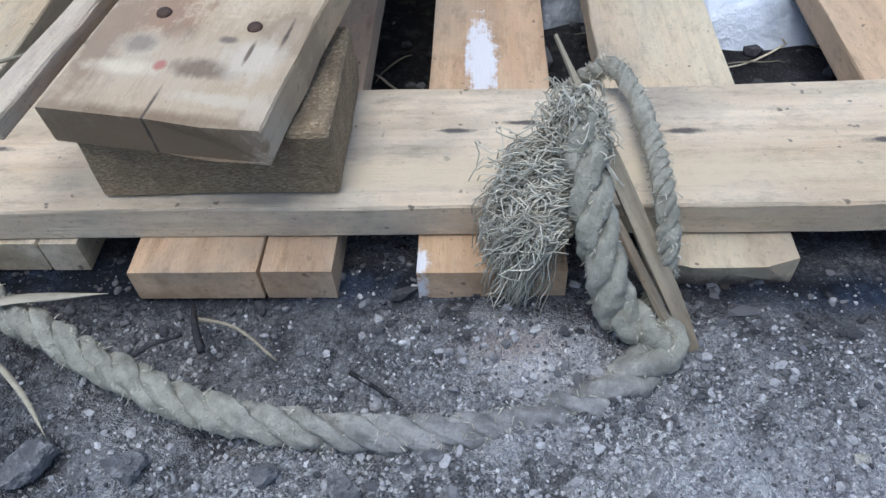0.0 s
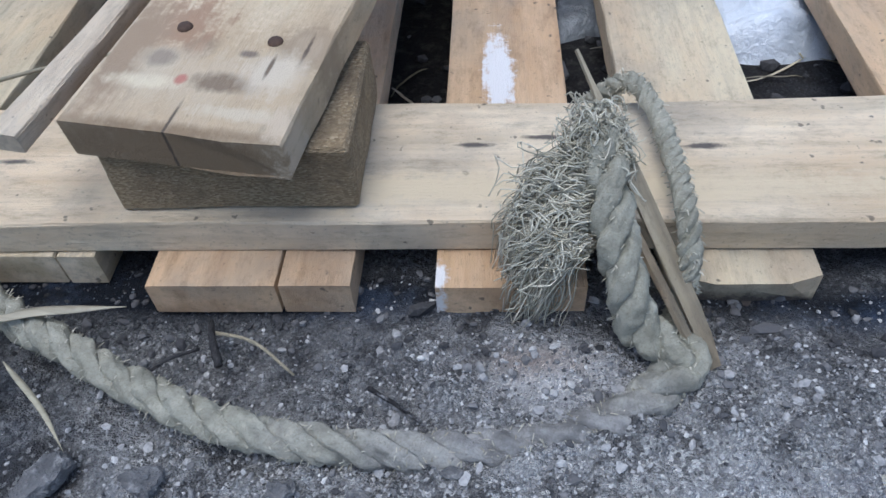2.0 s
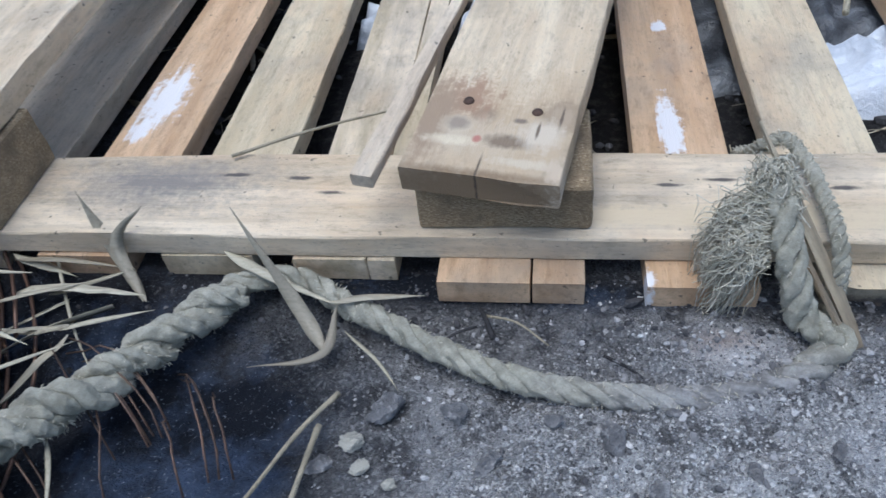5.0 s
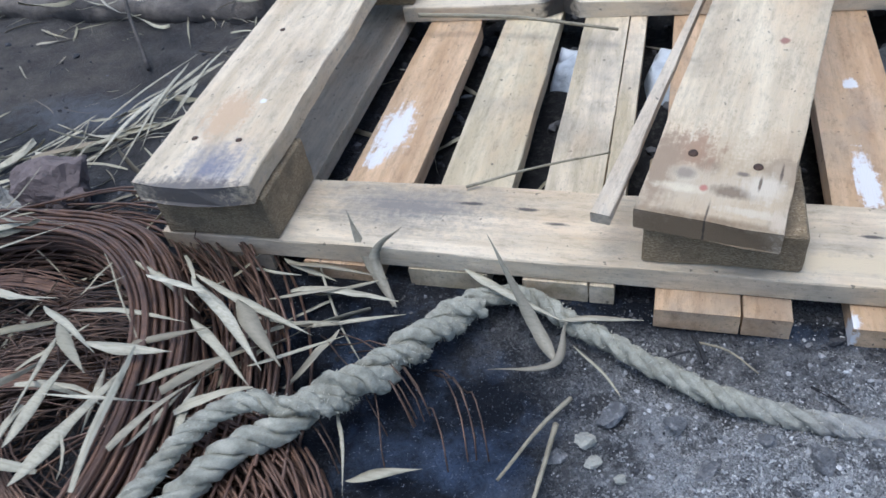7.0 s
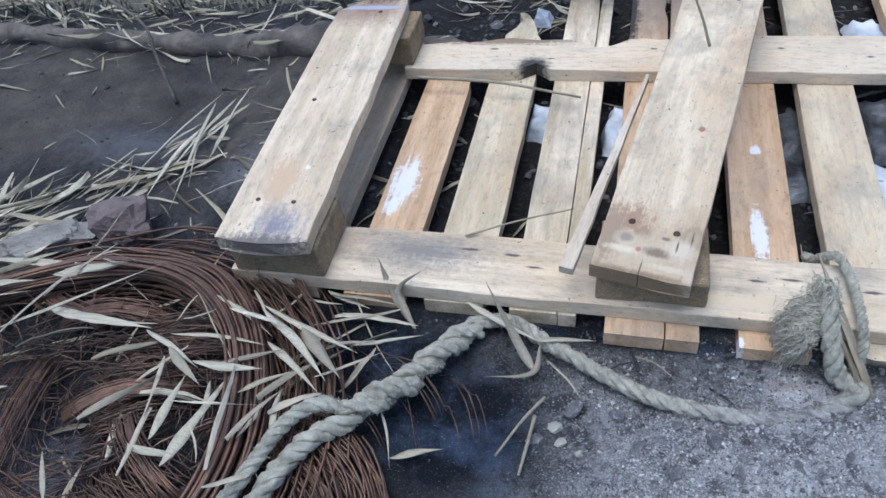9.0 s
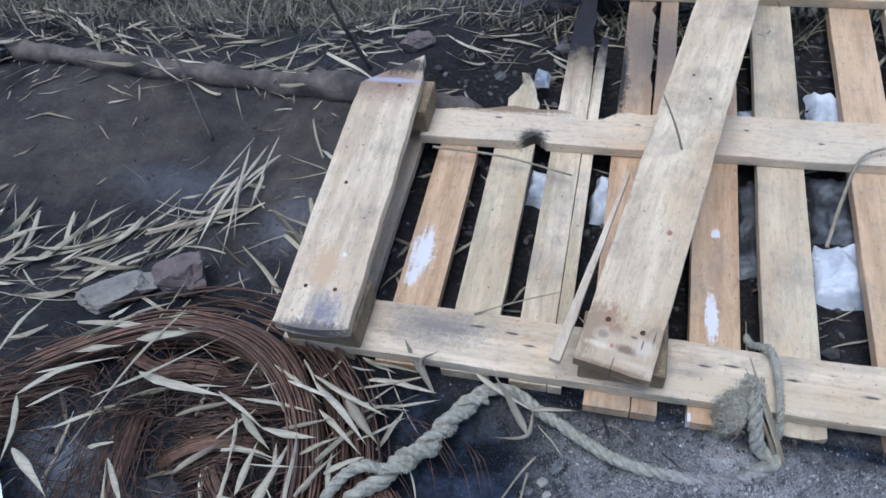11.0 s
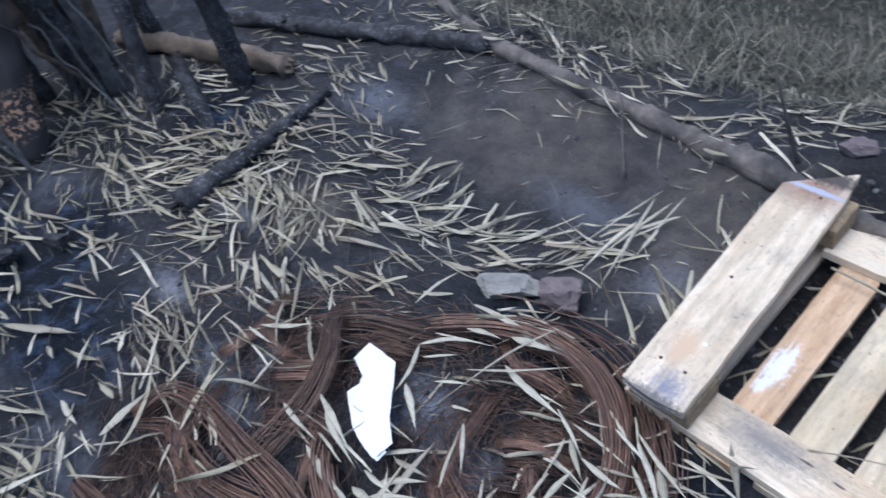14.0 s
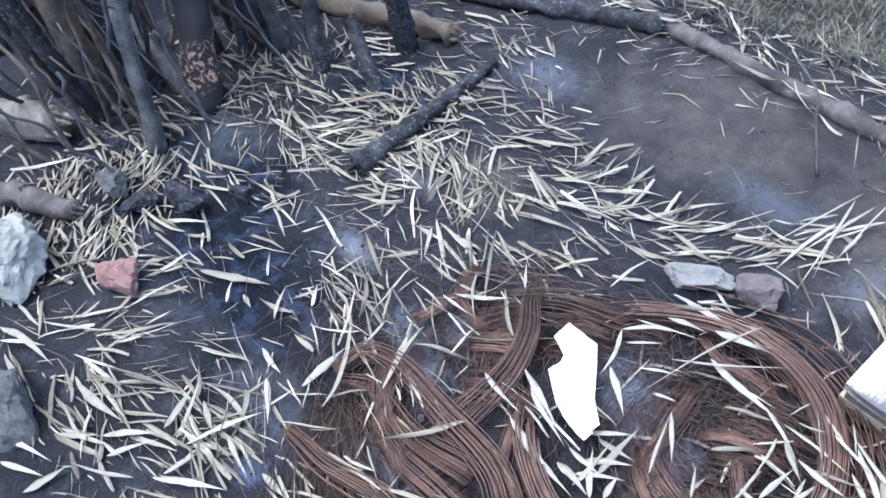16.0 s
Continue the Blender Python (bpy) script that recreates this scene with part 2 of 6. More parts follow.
def ground_material():
    m, n, l, b = blank("ash_and_soil")
    tc = n.new("ShaderNodeTexCoord")
    pos = tc.outputs["Object"]
    big = noise_node(n, l, pos, 2.2, 5, 0.6)
    mid = noise_node(n, l, pos, 13.0, 7, 0.65)
    fine = noise_node(n, l, pos, 95.0, 6, 0.7)
    grit = noise_node(n, l, pos, 420.0, 4, 0.7)
    # scorched earth with bluish soot
    col = mix(n, l, grey(n, l, big, 0.35, 0.65), (0.020, 0.0205, 0.024), (0.070, 0.068, 0.072))
    col = mix(n, l, calc(n, l, "MULTIPLY", grey(n, l, mid, 0.5, 0.72), 0.55), col, (0.18, 0.184, 0.205))
    col = mix(n, l, calc(n, l, "MULTIPLY", grey(n, l, fine, 0.50, 0.64), 0.75), col, (0.018, 0.018, 0.021))
    col = mix(n, l, calc(n, l, "MULTIPLY", grey(n, l, grit, 0.60, 0.70), 0.5), col, (0.24, 0.24, 0.26))
    wob = noise_node(n, l, pos, 6.0, 6, 0.65)
    # baked brown soil
    for c, s in (((-1.325, 0.496, 0), (0.62, 0.36, 9)), ((-0.762, 0.436, 0), (0.3, 0.35, 9)), ((-1.608, -0.116, 0), (0.25, 0.16, 9))):
        k = spot(n, l, pos, c, s, wob, 0.8, 0.7)
        soil = mix(n, l, grey(n, l, mid, 0.35, 0.65), (0.125, 0.108, 0.094), (0.25, 0.212, 0.170))
        col = mix(n, l, calc(n, l, "MULTIPLY", k, 0.8), col, soil)
    # pale ash before the pallet
    k = spot(n, l, pos, (0.22, -0.17, 0), (0.60, 0.23, 9), wob, 0.75, 0.7)
    lumps = noise_node(n, l, pos, 42.0, 7, 0.7)
    ash = mix(n, l, grey(n, l, mid, 0.42, 0.58), (0.27, 0.265, 0.26), (0.82, 0.81, 0.80))
    ash = mix(n, l, calc(n, l, "MULTIPLY", grey(n, l, lumps, 0.50, 0.60), 0.85), ash, (0.060, 0.058, 0.060))
    ash = mix(n, l, calc(n, l, "MULTIPLY", grey(n, l, fine, 0.55, 0.62), 0.85), ash, (0.045, 0.043, 0.046))
    ash = mix(n, l, calc(n, l, "MULTIPLY", grey(n, l, grit, 0.56, 0.64), 0.75), ash, (0.60, 0.59, 0.60))
    tone, small = grains(n, l, pos, 1000.0, (0.0, (0.04, 0.038, 0.04)), (0.25, (0.20, 0.197, 0.195)), (0.55, (0.52, 0.515, 0.505)), (0.85, (0.78, 0.775, 0.765)), (1.0, (0.88, 0.87, 0.87)))
    tone2, large = grains(n, l, pos, 300.0, (0.0, (0.06, 0.058, 0.062)), (0.35, (0.32, 0.315, 0.31)), (0.8, (0.58, 0.575, 0.565)), (1.0, (0.72, 0.71, 0.70)))
    ash = mix(n, l, calc(n, l, "MULTIPLY", grey(n, l, lumps, 0.34, 0.50), 0.55), ash, tone)
    ash = mix(n, l, 0.22, ash, tone2)
    clods = noise_node(n, l, pos, 21.0, 8, 0.72)
    ash = mix(n, l, calc(n, l, "MULTIPLY", grey(n, l, clods, 0.54, 0.60), 0.70), ash, (0.085, 0.082, 0.083))
    flakes, _ = grains(n, l, pos, 520.0, (0.0, (0, 0, 0)), (0.86, (0, 0, 0)), (0.87, (1, 1, 1)), (1.0, (1, 1, 1)))
    ash = mix(n, l, calc(n, l, "MULTIPLY", flakes, 0.85), ash, (0.86, 0.85, 0.83))
    dark_tone, _ = grains(n, l, pos, 700.0, (0.0, (0.010, 0.010, 0.012)), (0.6, (0.05, 0.05, 0.055)), (0.9, (0.13, 0.13, 0.14)), (1.0, (0.34, 0.34, 0.36)))
    col = mix(n, l, 0.25, col, dark_tone)
    col = mix(n, l, k, col, ash)
    for c, s, tone in (((0.10, -0.055, 0), (0.055, 0.026, 9), (0.84, 0.80, 0.78)), ((0.09, -0.05, 0), (0.03, 0.012, 9), (0.40, 0.31, 0.26)), ((0.26, -0.15, 0), (0.12, 0.07, 9), (0.55, 0.54, 0.57)),
                       ((-1.646, -0.519, 0), (0.12, 0.05, 9), (0.42, 0.43, 0.47)), ((-1.805, -0.238, 0), (0.16, 0.07, 9), (0.26, 0.26, 0.28)), ((-1.928, 0.341, 0), (0.2, 0.12, 9), (0.24, 0.255, 0.29)), ((-1.891, -0.948, 0), (0.25, 0.1, 9), (0.20, 0.205, 0.23)), ((-1.347, -0.899, 0), (0.2, 0.1, 9), (0.20, 0.21, 0.24)), ((-1.043, 0.369, 0), (0.25, 0.08, 9), (0.20, 0.21, 0.235)), ((-0.731, 0.263, 0), (0.08, 0.1, 9), (0.30, 0.30, 0.32)), ((-2.334, -0.6, 0), (0.3, 0.12, 9), (0.22, 0.23, 0.26)), ((-1.31, -0.551, 0), (0.1, 0.06, 9), (0.36, 0.40, 0.46)), ((-0.88, -0.3, 0), (0.12, 0.09, 9), (0.44, 0.48, 0.55)), ((-0.723, -0.359, 0), (0.10, 0.11, 9), (0.38, 0.42, 0.50)), ((-1.187, -0.45, 0), (0.11, 0.07, 9), (0.42, 0.46, 0.53)), ((-1.198, -0.581, 0), (0.10, 0.05, 9), (0.36, 0.40, 0.47)), ((-1.035, -0.761, 0), (0.10, 0.06, 9), (0.34, 0.38, 0.45)), ((-1.21, -0.996, 0), (0.05, 0.04, 9), (0.30, 0.34, 0.48))):
        k = spot(n, l, pos, c, s, noise_node(n, l, pos, 40.0, 6, 0.7), 0.9, 0.9)
        col = mix(n, l, calc(n, l, "MULTIPLY", k, 0.7), col, tone)
    # blue-black cinder; thin strips along the pallet front also paint in shade beneath it
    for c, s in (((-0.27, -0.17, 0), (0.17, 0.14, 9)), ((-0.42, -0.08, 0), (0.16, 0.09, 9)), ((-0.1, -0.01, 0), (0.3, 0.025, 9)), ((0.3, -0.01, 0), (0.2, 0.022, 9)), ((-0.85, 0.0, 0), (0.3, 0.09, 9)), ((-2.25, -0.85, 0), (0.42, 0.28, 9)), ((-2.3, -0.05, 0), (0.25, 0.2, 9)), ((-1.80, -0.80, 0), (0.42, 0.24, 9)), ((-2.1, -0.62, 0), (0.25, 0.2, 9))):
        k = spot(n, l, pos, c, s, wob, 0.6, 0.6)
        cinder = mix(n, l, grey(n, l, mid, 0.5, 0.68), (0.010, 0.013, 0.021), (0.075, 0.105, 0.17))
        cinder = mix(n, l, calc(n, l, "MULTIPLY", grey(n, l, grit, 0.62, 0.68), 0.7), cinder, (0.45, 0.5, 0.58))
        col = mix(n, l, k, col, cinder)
    # old charcoal below the pallet, darkened as painted shade under the boards
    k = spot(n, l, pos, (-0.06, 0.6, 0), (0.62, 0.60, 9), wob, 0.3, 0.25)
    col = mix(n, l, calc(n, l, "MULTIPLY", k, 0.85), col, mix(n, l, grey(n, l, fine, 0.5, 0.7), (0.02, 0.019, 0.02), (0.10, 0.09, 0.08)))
    # grassy bank
    sx = n.new("ShaderNodeSeparateXYZ")
    l.new(pos, sx.inputs[0])
    e = calc(n, l, "SUBTRACT", sx.outputs[1], calc(n, l, "MULTIPLY_ADD", sx.outputs[0], 0.05, 0.93))
    e = calc(n, l, "ADD", e, calc(n, l, "MULTIPLY", calc(n, l, "SUBTRACT", wob, 0.5), 0.3))
    turf = mix(n, l, grey(n, l, mid, 0.35, 0.65), (0.030, 0.031, 0.021), (0.082, 0.077, 0.052))
    turf = mix(n, l, grey(n, l, big, 0.5, 0.7), turf, (0.115, 0.098, 0.070))
    col = mix(n, l, grey(n, l, e, 0.0, 0.22), col, turf)
    l.new(col, b.inputs["Base Color"])
    b.inputs["Roughness"].default_value = 0.9
    b.inputs["Specular IOR Level"].default_value = 0.25
    h = calc(n, l, "ADD", calc(n, l, "MULTIPLY", mid, 0.9), calc(n, l, "ADD", calc(n, l, "MULTIPLY", fine, 0.5), calc(n, l, "MULTIPLY", grit, 0.18)))
    h = calc(n, l, "SUBTRACT", h, calc(n, l, "ADD", calc(n, l, "MULTIPLY", small, 0.25), calc(n, l, "MULTIPLY", large, 0.35)))
    relief(n, l, b, h, 1.0, 0.012)
    return m


GROUND = ground_material()


def axis(fine_lo, fine_hi, step, far, extra):
    vals = sorted(set(np.round(np.arange(fine_lo, fine_hi, step), 5)) | set(np.round(np.arange(*extra), 5)))
    s, v = step, fine_lo
    low = []
    while v > -far:
        s *= 1.3
        v -= s
        low.append(v)
    s, v = step, vals[-1]
    high = []
    while v < far:
        s *= 1.3
        v += s
        high.append(v)
    return low[::-1] + vals + high


def build_ground():
    xs, ys = axis(-3.0, 0.6, 0.0125, 90.0, (-0.4, 0.4, 0.0031)), axis(-1.4, 1.2, 0.0125, 90.0, (-0.26, 0.0, 0.0031))
    verts = [(x, y, surface(x, y) if abs(x) < 8 and abs(y) < 8 else ground_at(x, y)) for y in ys for x in xs]
    w = len(xs)
    faces = [(j * w + i, j * w + i + 1, (j + 1) * w + i + 1, (j + 1) * w + i) for j in range(len(ys) - 1) for i in range(w - 1)]
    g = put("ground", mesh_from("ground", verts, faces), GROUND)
    tagged(g, "scorched earth with grey ash, soot and brown soil", "ground", kind="structure")


build_ground()


# ---- pallet ----
def board_mesh(name, length, width, thick, left=None, right=None, seed=0.0, bow=0.0, worn=0.0012, shape0=None, shape1=None):
    """A plank along x from 0, centred on y, its underside at 0. left and right: offsets of its two edges along 0..1.
    shape0 and shape1: how far each end runs out, across -1..1."""
    across = [-1, -0.985, -0.5, 0, 0.5, 0.985, 1]
    count = max(10, int(length / 0.025))
    rings = []
    for i in range(count + 1):
        f = i / count
        yl = -width / 2 + (left(f) if left else 0)
        yr = width / 2 - (right(f) if right else 0)
        edge = 0.0015
        top, low = [], []
        for a in across:
            y = (yl + yr) / 2 + a * (yr - yl) / 2
            x = f * length
            if shape0 and f < 0.12:
                x += shape0(a) * (1 - f / 0.12)
            if shape1 and f > 0.8:
                x += shape1(a) * (f - 0.8) / 0.2
            p = Vector((x + seed, y, seed))
            e = (noise.noise(p * 30) * 0.6 + noise.noise(p * 8)) * worn
            drop = edge if abs(a) == 1 else 0.0
            if abs(a) == 1:
                y += e * 1.2
            zb = bow * math.sin(math.pi * f) + noise.noise(Vector((x * 3 + seed, 0, 0))) * 0.0012
            top.append((x, y, thick - drop + zb + e * 0.4))
            low.append((x, y, drop + zb))
        rings.append(low + top[::-1])
    v, f = loft(rings, True)
    me = mesh_from(name, v, f)
    me.polygons.foreach_set("use_smooth", [False] * len(me.polygons))
    return me


def ragged(amount, scale=9.0, seed=0.0, power=1.0, start=0.0):
    """An uneven burnt edge that bites deeper past start."""
    def offset(f):
        if f < start:
            return 0.0
        k = min(1.0, (f - start) / max(0.02, 1 - start)) ** power
        return amount * k * (0.35 + abs(noise.noise(Vector((f * scale, seed, 0.3)))) * 1.9)
    return offset


PALLET_TURN = 2.2
pallet = new("wooden_pallet")
pallet.matrix_basis = pose(0, 0, 0, 0, 0, PALLET_TURN)
tagged(pallet, "upturned burnt softwood pallet lying on ash", "pallet")
T = 0.022


def along_v(u0, u1, v0, v1, z, name, material, **kw):
    me = board_mesh(name, v1 - v0, u1 - u0, T, **kw)
    return put(name, me, material, pallet, pose((u0 + u1) / 2, v0, z, 0, 0, 90))


def deck_boards():
    white = lambda x, y, a, c: (WHITE, (x, y, T), (a * 1.1, c * 1.05, 1), 0.62)
    w_a = wood("deck_wood_tan_dull", (0.62, 0.51, 0.37), (0.50, 0.40, 0.28), (0.26, 0.22, 0.18), grime=0.5)
    w_b = wood("deck_wood_orange_white", ORANGE, ORANGE_D, DIRT, spots=(white(0.225, 0.012, 0.055, 0.022), white(0.17, 0.02, 0.02, 0.012)), char=(0.48, 0.62))
    w_c = wood("deck_wood_olive", OLIVE, OLIVE_D, DIRT, char=(0.68, 0.76))
    w_d = wood("deck_wood_tan", PINE, OLIVE_D, DIRT, char=(0.66, 0.86))
    w_e = wood("deck_wood_brown", ORANGE, ORANGE_D, DIRT, char=(0.5, 2.4), grime=0.7, spots=(((0.20, 0.165, 0.135), (0.86, -0.02, T), (0.26, 0.14, 1), 0.25), ((0.012, 0.011, 0.012), (0.74, 0.036, T), (0.16, 0.020, 1), 0.5)))
    w_f = wood("deck_wood_orange_paint", ORANGE, ORANGE_D, DIRT, spots=(white(0.185, 0.005, 0.05, 0.011), white(0.008, 0.037, 0.010, 0.006), white(0.36, 0.0, 0.012, 0.008)))
    burnt_end = ((0.07, 0.055, 0.048), (0.0, 0.0, 0.0), (0.02, 0.5, 0.010), 0.3)
    w_g = wood("deck_wood_grey_yellow", OLIVE, PINE_D, DIRT, grime=0.6, spots=(burnt_end,))
    w_k = wood("deck_wood_brown_half", ORANGE, ORANGE_D, DIRT, grime=0.5, spots=(((0.21, 0.17, 0.14), (0.86, 0.0, T), (0.26, 0.14, 1), 0.25),))
    w_h = wood("deck_wood_orange_plain", ORANGE, ORANGE_D, DIRT, grime=0.4, spots=(burnt_end,))
    end = lambda s: (lambda a: 0.004 * noise.noise(Vector((a * 2, s, 0))))
    along_v(-0.600, -0.488, 0.004, 0.62, 0, "deck_board", w_a, seed=1.0, right=ragged(0.03, start=0.8, seed=2))
    along_v(-0.449, -0.370, 0.000, 0.565, 0, "deck_board", w_b, seed=2.0, shape0=end(2), left=ragged(0.02, start=0.85))
    along_v(-0.340, -0.262, 0.002, 0.715, 0, "deck_board", w_c, seed=3.0, shape0=end(3), shape1=lambda a: 0.03 * a - 0.02 * a * a, left=ragged(0.022, start=0.72, seed=5), right=ragged(0.02, start=0.8, seed=7))
    along_v(-0.229, -0.170, 0.000, 1.06, 0, "deck_board", w_d, seed=4.0, shape0=end(4), left=ragged(0.024, 14, start=0.66, seed=3), right=ragged(0.012, 17, start=0.8, seed=4))
    along_v(-0.1685, -0.147, 0.000, 0.86, 0, "deck_board", w_d, seed=4.5, right=ragged(0.01, start=0.9))
    along_v(-0.112, -0.0425, -0.021, 1.07, 0, "deck_board", w_e, seed=5.0, shape0=end(6), left=ragged(0.022, 19, start=0.5, seed=8))
    along_v(-0.0410, -0.003, -0.021, 1.07, 0, "deck_board", w_k, seed=5.5, shape0=end(7))
    along_v(0.040, 0.118, -0.022, 1.07, 0, "deck_board", w_f, seed=6.0, shape0=end(8))
    along_v(0.152, 0.234, -0.020, 1.08, 0, "deck_board", w_g, seed=7.0, right=lambda f: 0.010 * (1 - smooth(0.0, 0.10, f)), shape0=lambda a: 0.006 * a * a + 0.004 * noise.noise(Vector((a * 3, 1, 0))))
    along_v(0.313, 0.395, -0.014, 1.08, 0, "deck_board", w_h, seed=8.0, shape0=end(9), left=lambda f: -0.066 * (1 - smooth(0.03, 0.20, f)))
    along_v(0.425, 0.500, -0.024, 1.07, 0, "deck_board", w_g, seed=9.0, shape0=end(10))


deck_boards()


def cross_boards():
    mark = (0.09, 0.075, 0.07)
    knots = tuple((mark, (x, y, T), (0.014, 0.0028, 1), 0.4) for x, y in ((0.665, 0.009), (0.40, 0.0), (0.315, 0.022), (0.10, 0.012), (0.79, 0.006), (0.895, -0.004), (0.37, 0.018), (0.705, 0.015)))
    pale_band = ((0.70, 0.58, 0.40), (0.68, -0.026, T), (0.30, 0.016, 1), 0.5)
    grey_patch = ((0.25, 0.225, 0.20), (0.25, 0.010, T), (0.11, 0.04, 1), 0.9)
    w1 = wood("cross_wood_front", PINE, PINE_D, DIRT, spots=(pale_band, grey_patch) + knots, grime=0.55)
    me = board_mesh("cross_board", 1.085, 0.100, T, seed=11.0, right=lambda f: 0.002 + 0.004 * noise.noise(Vector((f * 5, 0, 0))))
    put("cross_board", me, w1, pallet, pose(-0.605, 0.053, T + 0.0006, 0, 0, 0.0))
    pale = (0.68, 0.555, 0.40)
    w2 = wood("cross_wood_middle", pale, PINE, DIRT, grime=0.25, spots=tuple((mark, (x, y, T), (0.008, 0.003, 1), 0.4) for x, y in ((0.15, 0.01), (0.25, -0.02), (0.42, 0.012), (0.62, 0.015), (0.75, -0.008), (0.9, 0.01))) +
              (((0.012, 0.011, 0.013), (0.222, -0.040, 0.5 * T), (0.034, 0.030, 1), 0.3), ((0.012, 0.011, 0.013), (0.33, 0.045, 0.5 * T), (0.06, 0.016, 1), 0.5), ((0.25, 0.17, 0.10), (0.15, 0.04, T), (0.2, 0.02, 1), 0.7)))

    def notch(f):
        x = f * 0.96
        return 0.020 * math.exp(-((x - 0.222) / 0.016) ** 4)

    def bitten(f):
        x = f * 0.96
        return max(0.0, 0.014 + 0.018 * noise.noise(Vector((x * 14, 2, 0))) + 0.02 * math.exp(-((x - 0.34) / 0.03) ** 2) + 0.018 * math.exp(-((x - 0.02) / 0.05) ** 2)) * (1 - smooth(0.42, 0.5, x))

    me = board_mesh("cross_board", 0.96, 0.108, T, seed=13.0, left=notch, right=bitten)
    put("cross_board", me, w2, pallet, pose(-0.490, 0.545, T + 0.0006, 0, 0, 1.6))
    w3 = wood("cross_wood_back", pale, PINE_D, DIRT, spots=(((0.013, 0.012, 0.014), (0.02, 0, T), (0.17, 0.4, 1), 0.5),))
    me = board_mesh("cross_board", 0.78, 0.10, T, seed=17.0, left=lambda f: 0.05 * (1 - smooth(0.0, 0.2, f)) * 0.6, right=lambda f: 0.075 * (1 - smooth(0.0, 0.22, f)) * 0.6)
    put("cross_board", me, w3, pallet, pose(-0.31, 1.045, T + 0.0006, 0, 0, 1.0))


cross_boards()


def block_material():
    m, n, l, b = blank("pressed_chip_block")
    tc = n.new("ShaderNodeTexCoord")
    pos = tc.outputs["Object"]
    vo = n.new("ShaderNodeTexVoronoi")
    mp = n.new("ShaderNodeMapping")
    mp.inputs["Scale"].default_value = (110, 150, 330)
    l.new(pos, mp.inputs[0])
    l.new(mp.outputs[0], vo.inputs["Vector"])
    chips = ramp(n, l, vo.outputs["Color"], (0.15, (0.19, 0.135, 0.075)), (0.5, (0.29, 0.215, 0.125)), (0.85, (0.38, 0.295, 0.185)), (1.0, (0.58, 0.48, 0.33)))
    dirt = noise_node(n, l, pos, 30.0, 6, 0.65)
    col = mix(n, l, calc(n, l, "MULTIPLY", grey(n, l, dirt, 0.42, 0.65), 0.7), chips, (0.12, 0.088, 0.055))
    l.new(col, b.inputs["Base Color"])
    b.inputs["Roughness"].default_value = 0.85
    relief(n, l, b, calc(n, l, "ADD", vo.outputs["Distance"], dirt), 0.6, 0.002)
    return m


BLOCK = block_material()
BH = 0.054


def block(u0, u1, v0, v1, high=BH, z=2 * T):
    bm = bmesh.new()
    bmesh.ops.create_cube(bm, size=1.0)
    bmesh.ops.scale(bm, vec=(u1 - u0, v1 - v0, high), verts=bm.verts)
    bmesh.ops.bevel(bm, geom=bm.edges[:], offset=0.002, segments=1, affect="EDGES")
    bmesh.ops.subdivide_edges(bm, edges=[e for e in bm.edges if e.calc_length() > 0.03], cuts=5, use_grid_fill=True)
    for v in bm.verts:
        v.co += Vector((1, 1, 1)) * (noise.noise(v.co * 70 + Vector((u0, 0, 0))) * 0.0009)
    me = bpy.data.meshes.new("block")
    bm.to_mesh(me)
    bm.free()
    return put("block", me, BLOCK, pallet, pose((u0 + u1) / 2, (v0 + v1) / 2, z + high / 2 + 0.001))


block(-0.596, -0.470, 0.004, 0.100)
block(-0.600, -0.474, 0.500, 0.590)
block(-0.125, 0.001, 0.012, 0.108, 0.0400)
block(-0.010, 0.075, 0.515, 0.590, 0.078)

RUN_Z = 2 * T + BH + 0.002


def nail(parent, x, y, z=T, r=0.0045):
    v, f = tube([(x, y, z - 0.006), (x, y, z - 0.0005), (x, y, z + 0.0010)], lambda q: r * (1.0 if q < 0.8 else 0.8), 10)
    put("nail", mesh_from("nail", v, f), NAIL, parent)


def nail_material():
    m, n, l, b = blank("rusty_nail")
    tc = n.new("ShaderNodeTexCoord")
    k = noise_node(n, l, tc.outputs["Object"], 400.0, 4, 0.6)
    l.new(mix(n, l, k, (0.03, 0.02, 0.016), (0.13, 0.075, 0.05)), b.inputs["Base Color"])
    b.inputs["Roughness"].default_value, b.inputs["Metallic"].default_value = 0.7, 0.4
    return m


NAIL = nail_material()


